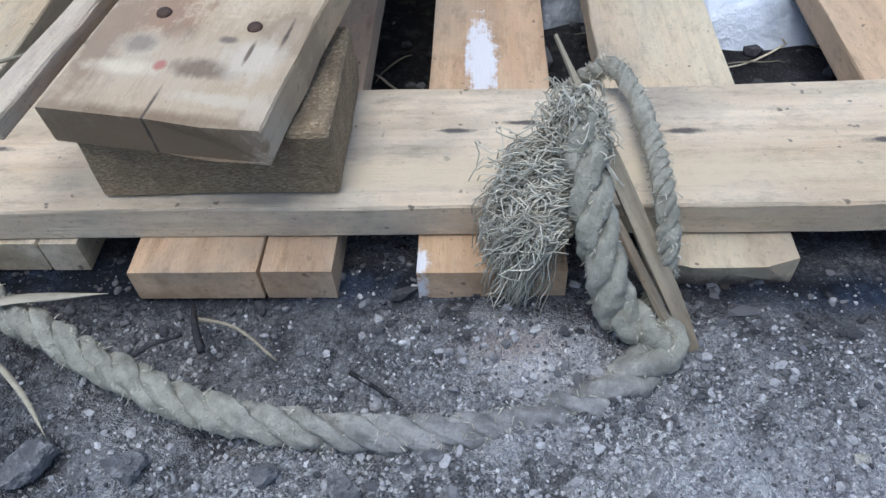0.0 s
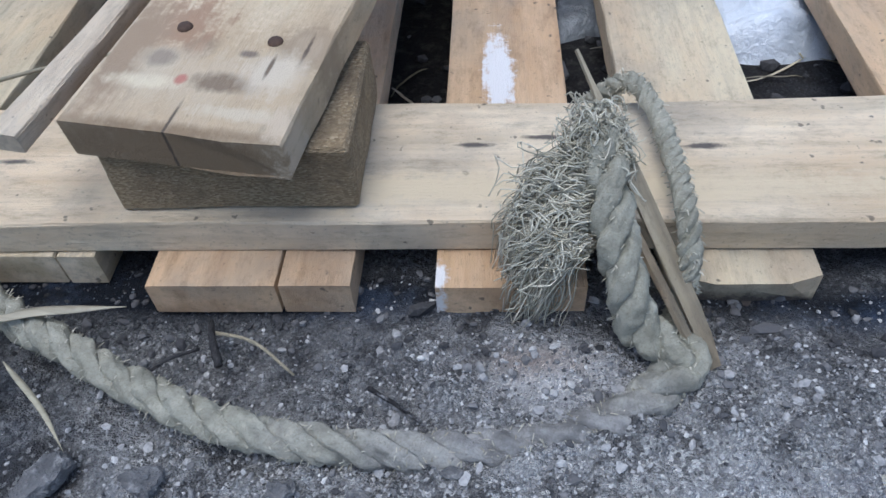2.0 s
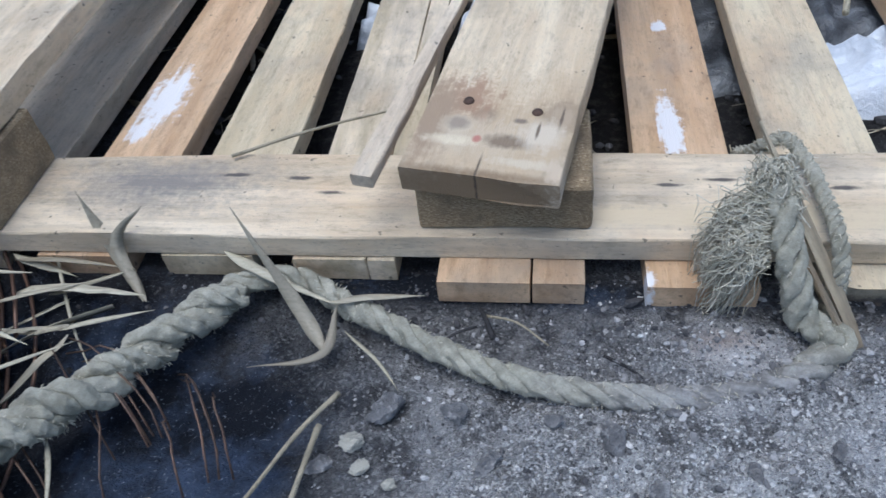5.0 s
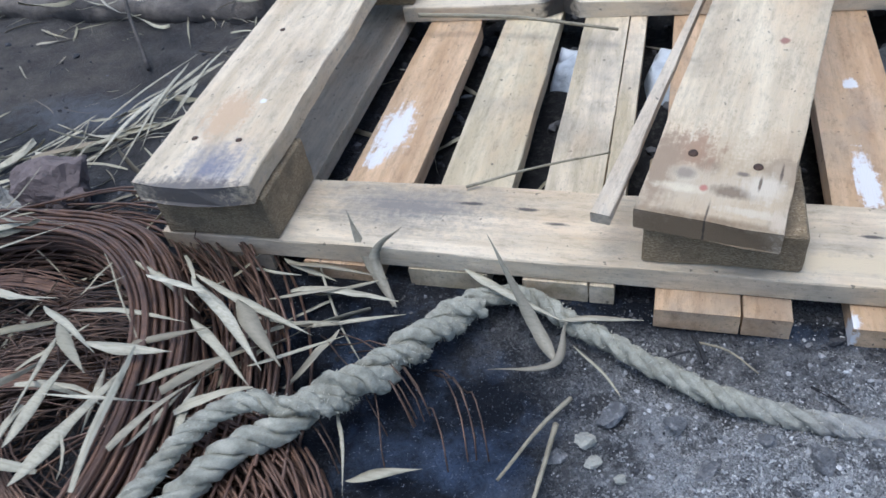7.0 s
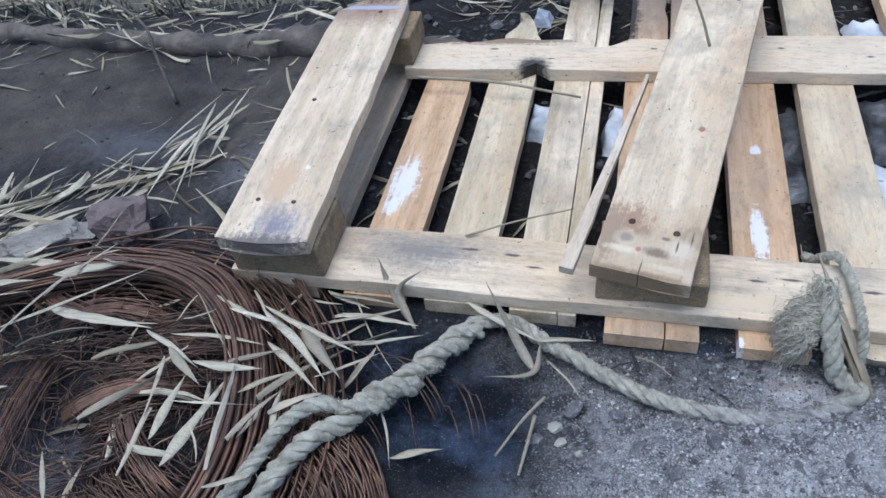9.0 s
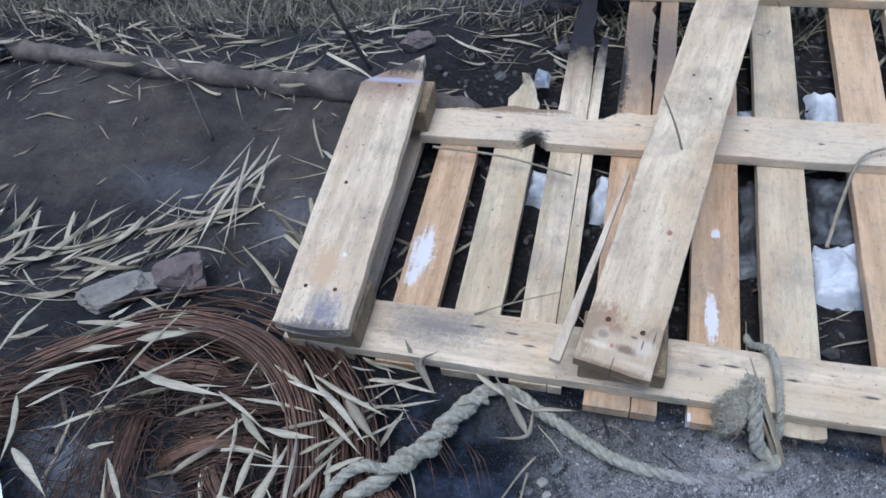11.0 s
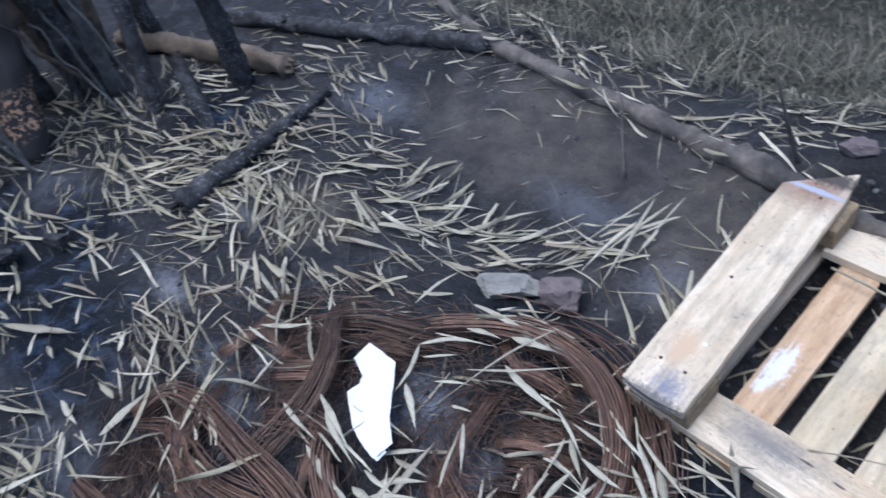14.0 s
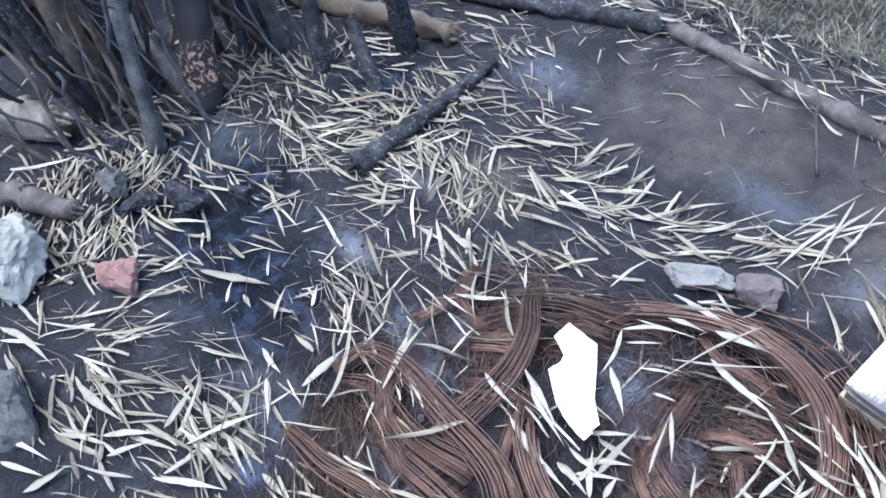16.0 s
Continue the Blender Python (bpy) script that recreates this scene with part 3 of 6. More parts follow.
def runner_boards():
    rust = (0.26, 0.15, 0.10)
    # outer runner, scorched off at its far end
    w1 = wood("runner_wood_outer", PINE, PINE_D, DIRT, grime=0.5, spots=(
        ((0.22, 0.22, 0.27), (0.032, -0.014, T), (0.05, 0.042, 1), 0.9), ((0.62, 0.44, 0.28), (0.12, 0.01, T), (0.05, 0.03, 1), 0.8), ((0.16, 0.14, 0.13), (0.0, 0.0, 0.5 * T), (0.02, 0.09, 1), 0.6), (rust, (0.575, 0.0, T), (0.075, 0.12, 1), 0.35), ((0.05, 0.04, 0.035), (0.62, 0.0, T), (0.03, 0.12, 1), 0.4),
        ((0.40, 0.42, 0.50), (0.575, 0.0, T), (0.009, 0.09, 1), 0.3), (WHITE, (0.145, -0.02, T), (0.005, 0.004, 1), 0.5)))
    me = board_mesh("runner_board", 0.61, 0.124, T, seed=21.0, shape0=lambda a: 0.008 * a * a, shape1=lambda a: -0.045 * a,
                    left=lambda f: 0.003 * noise.noise(Vector((f * 9, 0, 0))) + 0.01 * smooth(0.9, 1, f), right=ragged(0.006, start=0.85))
    r1 = put("runner_board", me, w1, pallet, pose(-0.534, -0.016, RUN_Z, 0, 0, 92.0))
    for x, y in ((0.078, 0.028), (0.076, -0.022), (0.30, 0.02), (0.56, -0.02)):
        nail(r1, x, y, T, 0.004)
    # loose inner runner, askew and tipped up at the back
    w2 = wood("runner_wood_inner", (0.74, 0.63, 0.46), (0.64, 0.52, 0.36), (0.30, 0.24, 0.175), grime=0.7, spots=(
        ((0.50, 0.375, 0.235), (0.045, 0.0, T), (0.085, 0.11, 1), 0.8), ((0.30, 0.22, 0.14), (0.062, -0.043, T), (0.024, 0.020, 1), 0.35), ((0.44, 0.34, 0.23), (0.062, -0.043, T), (0.018, 0.014, 1), 0.3), ((0.12, 0.085, 0.06), (0.062, -0.043, T), (0.016, 0.0016, 1), 0.5), ((0.24, 0.17, 0.11), (0.056, 0.014, T), (0.013, 0.013, 1), 0.3), ((0.40, 0.30, 0.20), (0.056, 0.014, T), (0.009, 0.009, 1), 0.3), ((0.26, 0.18, 0.105), (-0.003, 0.0, 0.4 * T), (0.0075, 0.12, 0.03), 0.12), ((0.09, 0.065, 0.045), (0.0, 0.004, T), (0.028, 0.0012, 1), 0.4),
        ((0.58, 0.47, 0.33), (0.034, 0.012, T), (0.026, 0.055, 1), 0.9), ((0.38, 0.24, 0.15), (0.075, 0.03, T), (0.035, 0.025, 1), 0.8),
        ((0.36, 0.26, 0.17), (0.05, 0.049, T), (0.055, 0.022, 1), 0.35), ((0.72, 0.63, 0.46), (0.029, 0.030, T), (0.007, 0.024, 1), 0.35), ((0.60, 0.50, 0.36), (0.045, 0.029, T), (0.015, 0.017, 1), 0.3), ((0.33, 0.265, 0.20), (0.047, 0.030, T), (0.009, 0.012, 1), 0.2),
        ((0.24, 0.175, 0.115), (0.032, -0.012, T), (0.009, 0.024, 1), 0.3), ((0.66, 0.57, 0.44), (0.042, -0.032, T), (0.020, 0.020, 1), 0.25), ((0.15, 0.105, 0.07), (0.047, -0.029, T), (0.011, 0.0016, 1), 0.08), ((0.22, 0.17, 0.13), (0.055, -0.015, T), (0.0035, 0.0065, 1), 0.1), ((0.64, 0.55, 0.41), (0.012, -0.030, T), (0.006, 0.03, 1), 0.5), ((0.82, 0.79, 0.72), (0.001, -0.057, T), (0.005, 0.004, 1), 0.15),
        ((0.50, 0.20, 0.15), (0.032, 0.012, T), (0.0045, 0.0045, 1), 0.25), ((0.34, 0.16, 0.12), (0.25, -0.02, T), (0.006, 0.006, 1), 0.4),
        ((0.60, 0.49, 0.36), (0.008, -0.05, T), (0.016, 0.012, 1), 0.8)))
    me = board_mesh("runner_board", 1.17, 0.120, T, seed=23.0, shape0=lambda a: -0.0045 + 0.0015 * a + 0.0015 * math.sin(a * 5), left=lambda f: 0.006 + 0.002 * noise.noise(Vector((f * 40, 1, 0))), right=lambda f: 0.003 * noise.noise(Vector((f * 12, 3, 0))))
    r2 = put("runner_board", me, w2, pallet, pose(-0.0745, 0.006, 0.0845, 0, -4.4, 79.4))
    for x, y in ((0.072, 0.0285), (0.066, -0.0245)):
        nail(r2, x, y, T, 0.0044)
    for x, y in ((0.55, -0.02), (0.60, 0.02), (0.86, 0.0)):
        nail(r2, x, y, T, 0.003)


runner_boards()


# ---- rusty wire coil ----
def rust_material(name, bright, dark):
    m, n, l, b = blank(name)
    tc, ge = n.new("ShaderNodeTexCoord"), n.new("ShaderNodeNewGeometry")
    k = noise_node(n, l, tc.outputs["Object"], 35.0, 6, 0.65)
    col = mix(n, l, grey(n, l, k, 0.35, 0.65), dark, bright)
    col = mix(n, l, calc(n, l, "MULTIPLY", ge.outputs["Random Per Island"], 0.7), col, tuple(c * 0.45 for c in dark))
    col = mix(n, l, calc(n, l, "MULTIPLY", grey(n, l, noise_node(n, l, tc.outputs["Object"], 300.0, 3, 0.6), 0.55, 0.7), 0.5), col, (0.03, 0.024, 0.022))
    l.new(col, b.inputs["Base Color"])
    b.inputs["Roughness"].default_value, b.inputs["Metallic"].default_value = 0.45, 0.35
    return m


RUST = rust_material("rusty_wire", (0.30, 0.165, 0.105), (0.13, 0.082, 0.064))
RUST_DARK = rust_material("charred_rusty_wire", (0.25, 0.15, 0.10), (0.10, 0.068, 0.055))
COIL = Vector((-0.752, -0.296, 0.0))
rng = random.Random(5)


def loop_points(cx, cy, r, z, a0, a1, step=0.09, wob=0.004, seed=0.0, lift=0.0):
    pts, count = [], max(4, int(abs(a1 - a0) / step))
    for i in range(count + 1):
        a = a0 + (a1 - a0) * i / count
        d = Vector((math.cos(a), math.sin(a), 0))
        rr = r + wob * noise.noise(d * 1.6 + Vector((0, 0, seed)))
        x, y = cx + d.x * rr, cy + d.y * rr
        pts.append((x, y, ground_at(x, y) + z + lift * (i / count) + wob * noise.noise(d * 2.1 + Vector((5, 0, seed)))))
    return pts


coil = new("wire_coil")
coil.matrix_basis = pose(0, 0, 0)
tagged(coil, "large coil of rusty brown wire lying on ash", "wire coil")


def wires(count, name, r, material, make):
    for i in range(count):
        put(name, mesh_from(name, *tube(make(i), r, 5)), material, coil)


# ash that shows between the wires
BARE = ((-1.19, -0.46, 0.09), (-1.18, -0.57, 0.08), (-0.83, -0.28, 0.08), (-1.04, -0.77, 0.07))


def build_coil():
    def band(i):
        # packed turns, five deep
        r = 0.256 + 0.0047 * (i % 10) + rng.gauss(0, 0.0012)
        z = 0.016 + 0.0062 * (i // 10) - 0.010 * ((i % 10) / 9 - 0.5) ** 2 + rng.gauss(0, 0.0015)
        return loop_points(COIL.x, COIL.y, r, max(0.008, z), -2.15 + rng.gauss(0, 0.12), 2.55 + rng.gauss(0, 0.10), 0.075, 0.007 if i % 11 else 0.02, 1.0 + 0.05 * i)
    wires(84, "wire", 0.0021, RUST, band)

    def slack(i):
        r, a0 = rng.uniform(0.300, 0.385), rng.uniform(-1.1, 0.9)
        return loop_points(COIL.x + rng.uniform(-0.03, 0.03), COIL.y + rng.uniform(-0.05, 0.02), r, 0.006 + 0.035 * rng.random(), a0, a0 + rng.uniform(0.5, 1.5), 0.1, 0.02, i * 1.9)
    wires(90, "slack_wire", 0.0015, RUST, slack)

    def inner(i):
        r, a0 = rng.uniform(0.07, 0.158), rng.uniform(-0.6, 0.8)
        return loop_points(-0.445 + rng.uniform(-0.01, 0.01), -0.345 + rng.uniform(-0.01, 0.01), r, 0.008 + 0.03 * rng.random(), a0, a0 + rng.uniform(1.0, 2.2), 0.12, 0.01, i * 2.3)
    wires(80, "slack_wire", 0.0014, RUST, inner)
    def swept(line, wide, arch):
        # a combed bunch that follows a line
        base = spline([Vector((x, y, 0)) for x, y in line], 6)

        def make(i):
            o, lift, sway = rng.gauss(0, wide), rng.random(), rng.gauss(0, 0.010)
            pts = []
            for k, (p, s, u) in enumerate(frames_along(base)):
                f = k / (len(base) - 1)
                q = p + s * (o * (0.6 + 0.8 * f) + sway * f)
                pts.append((q.x, q.y, ground_at(q.x, q.y) + 0.012 + arch * lift * math.sin(math.pi * (0.1 + 0.85 * f)) + 0.008 * lift))
            return pts
        return make
    wires(30, "slack_wire", 0.0017, RUST, swept([(-1.238, -0.889), (-1.169, -0.873), (-1.091, -0.855), (-0.982, -0.807), (-0.882, -0.801)], 0.017, 0.045))
    wires(30, "slack_wire", 0.0014, RUST, swept([(-1.308, -0.742), (-1.296, -0.662), (-1.21, -0.621), (-1.057, -0.611), (-0.905, -0.601), (-0.804, -0.641)], 0.016, 0.05))
    wires(20, "slack_wire", 0.0013, RUST, swept([(-1.277, -0.752), (-1.198, -0.707), (-1.057, -0.707), (-0.92, -0.659)], 0.018, 0.03))
    wires(26, "slack_wire", 0.0013, RUST_DARK, swept([(-1.19, -0.262), (-1.136, -0.322), (-1.074, -0.381), (-1.039, -0.47), (-1.037, -0.601)], 0.017, 0.06))
    wires(20, "slack_wire", 0.0013, RUST_DARK, swept([(-1.209, -0.342), (-1.11, -0.252), (-1.02, -0.19), (-0.933, -0.114)], 0.016, 0.045))
    wild = Heap()
    for i in range(2300):
        # brushed tangles of thin wire inside and beside the coil
        if i % 5 < 3:
            cx, cy, rr = COIL.x + rng.gauss(0, 0.10), COIL.y + rng.gauss(0.02, 0.10), rng.uniform(0.05, 0.2)
            if (Vector((cx, cy, 0)) - COIL).length > 0.22:
                continue
        else:
            cx, cy, rr = rng.gauss(-1.16, 0.13), rng.gauss(-0.52, 0.17), rng.uniform(0.08, 0.26)
        if noise.noise(Vector((cx * 9, cy * 9, 1.5))) < (0.16 if i % 5 < 3 else 0.06):
            continue
        if any(math.hypot(cx - px, cy - py) < pr for px, py, pr in BARE):
            continue
        a0 = rng.choice((0.4, 2.6, 3.6, 1.6)) + rng.gauss(0, 0.35)
        pts = loop_points(cx, cy, rr, 0.006 + 0.035 * rng.random(), a0, a0 + rng.uniform(0.4, 1.2), 0.16, 0.03, (i // 25) * 0.7)
        wild.add(tube(pts, rng.uniform(0.0006, 0.0012), 3))
    tagged(put("tangle", wild.mesh("tangle"), RUST_DARK, coil, label="matted tangle of thin rusty wire"), kind="stuff")
    clump = Heap()
    for cx, cy, ang, length, count in ((-0.29, -0.20, 2.4, 0.12, 9), (-0.24, -0.21, 2.0, 0.10, 6), (-1.30, -0.66, -0.5, 0.34, 50), (-1.12, -0.36, -1.2, 0.16, 60), (-1.16, -0.80, -0.35, 0.36, 60), (-1.06, -0.33, -2.3, 0.16, 150), (-1.10, -0.30, 0.4, 0.14, 150), (-1.32, -0.40, 0.55, 0.34, 30), (-0.93, -0.62, -1.35, 0.3, 60), (-0.78, -0.42, 0.2, 0.18, 60), (-0.72, -0.23, 0.3, 0.13, 130), (-0.66, -0.30, -0.7, 0.13, 130), (-0.76, -0.16, 0.1, 0.22, 60), (-1.25, -0.72, -0.9, 0.3, 70)):
        bend0 = rng.gauss(0.9, 0.3)
        for i in range(count):
            off = rng.gauss(0, 0.040)
            bend = bend0 + rng.gauss(0, 0.40)
            pts = []
            L = length * rng.uniform(0.6, 1.1)
            for k in range(7):
                f = k / 6
                a = ang + bend * (f - 0.3) + rng.gauss(0, 0.02)
                px = (pts[-1][0] if pts else cx - math.sin(ang) * off) + math.cos(a) * L / 6
                py = (pts[-1][1] if pts else cy + math.cos(ang) * off) + math.sin(a) * L / 6
                pts.append((px, py, ground_at(px, py) + 0.008 + 0.032 * math.sin(math.pi * f) * rng.uniform(0.5, 1.0)))
            clump.add(tube(pts, 0.0008, 3))
    tuft = Heap()
    for g in range(16):
        # combed locks of wire
        cx, cy = rng.gauss(-1.17, 0.12), rng.gauss(-0.55, 0.19)
        if g % 3 == 0:
            cx, cy = COIL.x + rng.gauss(-0.02, 0.09), COIL.y + rng.gauss(0, 0.09)
        ang, bend, L, wide = rng.uniform(-1.6, 1.2), rng.gauss(0.7, 0.7), rng.uniform(0.10, 0.26), rng.uniform(0.006, 0.016)
        for i in range(26):
            off, spread = rng.gauss(0, wide), rng.gauss(0, 0.10)
            x, y, pts = cx - math.sin(ang) * off, cy + math.cos(ang) * off, []
            for k in range(7):
                f = k / 6
                a = ang + bend * f + spread * f
                pts.append((x, y, ground_at(x, y) + 0.010 + (0.030 + 0.2 * abs(off)) * math.sin(math.pi * (0.15 + 0.8 * f))))
                x, y = x + math.cos(a) * L / 6, y + math.sin(a) * L / 6
            tuft.add(tube(pts, 0.0010, 3))
    tagged(put("wire_lock", tuft.mesh("wire_lock"), RUST, coil, label="combed locks of rusty wire"), kind="stuff")
    tagged(put("wire_mat", clump.mesh("wire_mat"), RUST_DARK, coil, label="brushed bunches of rusty wire"), kind="stuff")


build_coil()


# ---- logs ----
def bark_material(name, a, b_col, char=0.5):
    m, n, l, b = blank(name)
    tc = n.new("ShaderNodeTexCoord")
    pos = tc.outputs["Object"]
    k = noise_node(n, l, pos, 22.0, 7, 0.65)
    k2 = noise_node(n, l, pos, 6.0, 4, 0.6)
    f = noise_node(n, l, pos, 160.0, 5, 0.7)
    col = mix(n, l, grey(n, l, k, 0.35, 0.65), a, b_col)
    col = mix(n, l, calc(n, l, "MULTIPLY", grey(n, l, k2, 0.45, 0.62), char), col, (0.02, 0.02, 0.023))
    col = mix(n, l, calc(n, l, "MULTIPLY", grey(n, l, f, 0.55, 0.7), 0.5), col, (0.02, 0.018, 0.018))
    l.new(col, b.inputs["Base Color"])
    b.inputs["Roughness"].default_value = 0.85
    relief(n, l, b, calc(n, l, "ADD", k, f), 0.8, 0.006)
    return m


BARK = bark_material("weathered_bark", (0.095, 0.08, 0.068), (0.21, 0.178, 0.15), 0.7)
BARK_BROWN = bark_material("brown_bark", (0.16, 0.115, 0.08), (0.26, 0.20, 0.14), 0.3)
CHAR = bark_material("charred_wood", (0.020, 0.019, 0.020), (0.095, 0.092, 0.095), 0.5)
nodes, links = CHAR.node_tree.nodes, CHAR.node_tree.links
char_bsdf = nodes["Principled BSDF"]
char_pos = nodes["Texture Coordinate"].outputs["Object"]
char_col = char_bsdf.inputs["Base Color"].links[0].from_socket
flecks = calc(nodes, links, "MULTIPLY", grey(nodes, links, noise_node(nodes, links, char_pos, 75.0, 7, 0.75), 0.54, 0.62), grey(nodes, links, noise_node(nodes, links, char_pos, 9.0, 4, 0.6), 0.42, 0.6))
links.new(mix(nodes, links, calc(nodes, links, "MULTIPLY", flecks, 0.8), char_col, (0.30, 0.295, 0.30)), char_bsdf.inputs["Base Color"])
char_bsdf.inputs["Specular IOR Level"].default_value = 0.2


def log(name, label, pts, r0, r1, material, seed, lift=0.5):
    """A lying branch: trunk, broken ends and side stubs."""
    thing = tagged(new(name), label, "log")
    path = [(x, y, ground_at(x, y) + (r0 + (r1 - r0) * i / (len(pts) - 1)) * lift) for i, (x, y) in enumerate(pts)]
    line = spline(path, 12)
    v, f = tube(line, lambda q: (r0 + (r1 - r0) * q) * (1 + 0.10 * noise.noise(Vector((q * 9, seed, 0)))), 16, 0.6, seed)
    put("trunk", mesh_from("trunk", v, f), material, thing)
    r_ = random.Random(int(seed * 7))
    for end, nxt, r in ((line[0], line[1], r0), (line[-1], line[-2], r1)):
        d = (end - nxt).normalized()
        h = Heap()
        for _ in range(9):
            o = Vector((r_.gauss(0, 1), r_.gauss(0, 1), r_.gauss(0, 1)))
            o = (o - d * o.dot(d)).normalized() * r * r_.uniform(0.2, 0.75)
            h.add(tube([end - d * 0.01 + o, end + o * 0.9 + d * r * r_.uniform(0.2, 1.0)], lambda q: r * 0.30 * (1 - 0.85 * q), 5))
        put("broken_end", h.mesh("broken_end"), material, thing)
    for k in range(2):
        p = line[int(len(line) * r_.uniform(0.2, 0.8))]
        o = Vector((r_.gauss(0, 1), r_.gauss(0, 1), 0.8)).normalized()
        v, f = tube([p, p + o * r0 * 1.3, p + o * r0 * 1.3 + Vector((0.01, 0.0, 0.004))], lambda q: r0 * 0.34 * (1 - 0.4 * q), 7, 0.2, seed + k)
        put("side_stub", mesh_from("side_stub", v, f), material, thing)
    return thing


log("fallen_log", "long weathered fallen branch at the grass edge", [(-2.286, 0.885), (-1.874, 0.764), (-1.424, 0.732), (-1.018, 0.714), (-0.704, 0.648), (-0.42, 0.60)], 0.022, 0.034, BARK, 1.0, 0.35)
log("charred_branch", "thin charred black branch lying on straw", [(-1.913, -0.353), (-2.001, -0.056), (-2.077, 0.261)], 0.030, 0.020, CHAR, 5.0, 0.8)
log("charred_branch", "charred black branch by the grass", [(-2.874, 0.311), (-2.486, 0.459), (-2.102, 0.602), (-1.778, 0.723)], 0.032, 0.026, CHAR, 9.0, 0.8)
log("fallen_log", "short brown log beside the burnt stump", [(-3.081, -0.046), (-2.728, 0.115), (-2.313, 0.261)], 0.040, 0.038, BARK_BROWN, 12.0, 0.9)
log("charred_branch", "charred stick behind the pallet", [(-0.689, 1.167), (-0.3, 1.03), (0.1, 1.16)], 0.018, 0.02, CHAR, 15.0, 0.9)


# ---- rope ----
def rope_material():
    m, n, l, b = blank("jute_rope")
    tc = n.new("ShaderNodeTexCoord")
    pos = tc.outputs["Object"]
    k = noise_node(n, l, pos, 60.0, 6, 0.65)
    f = noise_node(n, l, pos, 900.0, 4, 0.7)
    col = mix(n, l, grey(n, l, k, 0.35, 0.65), (0.29, 0.28, 0.225), (0.54, 0.52, 0.43))
    ash = spot(n, l, pos, (0.085, -0.09, 0.0), (0.14, 0.05, 0.035), noise_node(n, l, pos, 30.0, 5, 0.6), 0.5, 0.7)
    col = mix(n, l, calc(n, l, "MULTIPLY", ash, 0.85), col, mix(n, l, grey(n, l, k, 0.4, 0.6), (0.20, 0.195, 0.20), (0.42, 0.41, 0.415)))
    col = mix(n, l, calc(n, l, "MULTIPLY", grey(n, l, f, 0.48, 0.70), 0.42), col, (0.16, 0.15, 0.115))
    l.new(col, b.inputs["Base Color"])
    b.inputs["Roughness"].default_value = 0.95
    b.inputs["Specular IOR Level"].default_value = 0.15
    relief(n, l, b, calc(n, l, "ADD", f, calc(n, l, "MULTIPLY", k, 0.7)), 0.9, 0.002)
    return m


ROPE = rope_material()


def lay_rope(parent, pts, radius, pitch, seed, strands=3):
    """A laid rope: strands that wind round a line."""
    line = spline(pts, 22)
    fr = frames_along(line)
    run, lengths = 0.0, [0.0]
    for a, b_ in zip(line, line[1:]):
        run += (b_ - a).length
        lengths.append(run)
    for k in range(strands):
        path = []
        for i, (p, s, u) in enumerate(fr):
            a = 2 * math.pi * (lengths[i] / pitch + k / strands) + 1.5 * noise.noise(p * 11) + 0.5 * noise.noise(p * 45)
            r = (radius(lengths[i] / run) if callable(radius) else radius)
            path.append(p + (s * math.cos(a) + u * math.sin(a)) * r * 0.52)
        rings = []
        for i, (p, s, u) in enumerate(frames_along(path)):
            r = (radius(lengths[i] / run) if callable(radius) else radius) * 0.60
            ring = []
            for j in range(24):
                a = 2 * math.pi * j / 24
                o = s * math.cos(a) + u * math.sin(a)
                yarn = 0.07 * math.cos(5 * a - lengths[i] * 260 + 2.0 * noise.noise(p * 40))
                lump = 0.42 * noise.noise(p * 95 + o * 0.7 + Vector((seed, k, 0))) + 0.16 * noise.noise((p + o * r) * 420)
                ring.append(p + o * r * (1 + yarn + lump))
            rings.append(ring)
        v, f = loft(rings)
        put("strand", mesh_from("strand", v, f), ROPE, parent)
    # loose hairs
    hairs, r_ = Heap(), random.Random(int(seed * 10))
    for i in range(int(run * 2600)):
        p, s, u = fr[r_.randrange(len(fr))]
        a = r_.uniform(0, 6.28)
        o = s * math.cos(a) + u * math.sin(a)
        r = (radius(0.5) if callable(radius) else radius)
        d = (o + Vector((r_.gauss(0, 0.9), r_.gauss(0, 0.9), r_.gauss(0, 0.5)))).normalized()
        q0 = p + o * r * 0.9
        hairs.add(tube([q0, q0 + d * r_.uniform(0.0008, 0.0020), q0 + d * r_.uniform(0.0024, 0.0046) + Vector((0, 0, -0.0010))], 0.00028, 3))
    tagged(put("fuzz", hairs.mesh("fuzz"), FIBRE, parent), kind="stuff")


def fibre_material():
    m, n, l, b = blank("rope_fibre")
    ge = n.new("ShaderNodeNewGeometry")
    l.new(ramp(n, l, ge.outputs["Random Per Island"], (0.0, (0.30, 0.275, 0.21)), (0.5, (0.52, 0.49, 0.39)), (1.0, (0.72, 0.68, 0.57))), b.inputs["Base Color"])
    b.inputs["Roughness"].default_value = 0.8
    return m


FIBRE = fibre_material()


def up(x, y, z):
    return (x, y, ground_at(x, y) + z)


rope = new("rope")
tagged(rope, "grey-green laid rope, half sunk in ash, its end frayed", "rope")
TWIST = spline([up(*p) for p in ((-0.372, -0.204, 0.048), (-0.346, -0.176, 0.044), (-0.324, -0.146, 0.036), (-0.307, -0.108, 0.026), (-0.283, -0.062, 0.018), (-0.256, -0.034, 0.018))], 5)


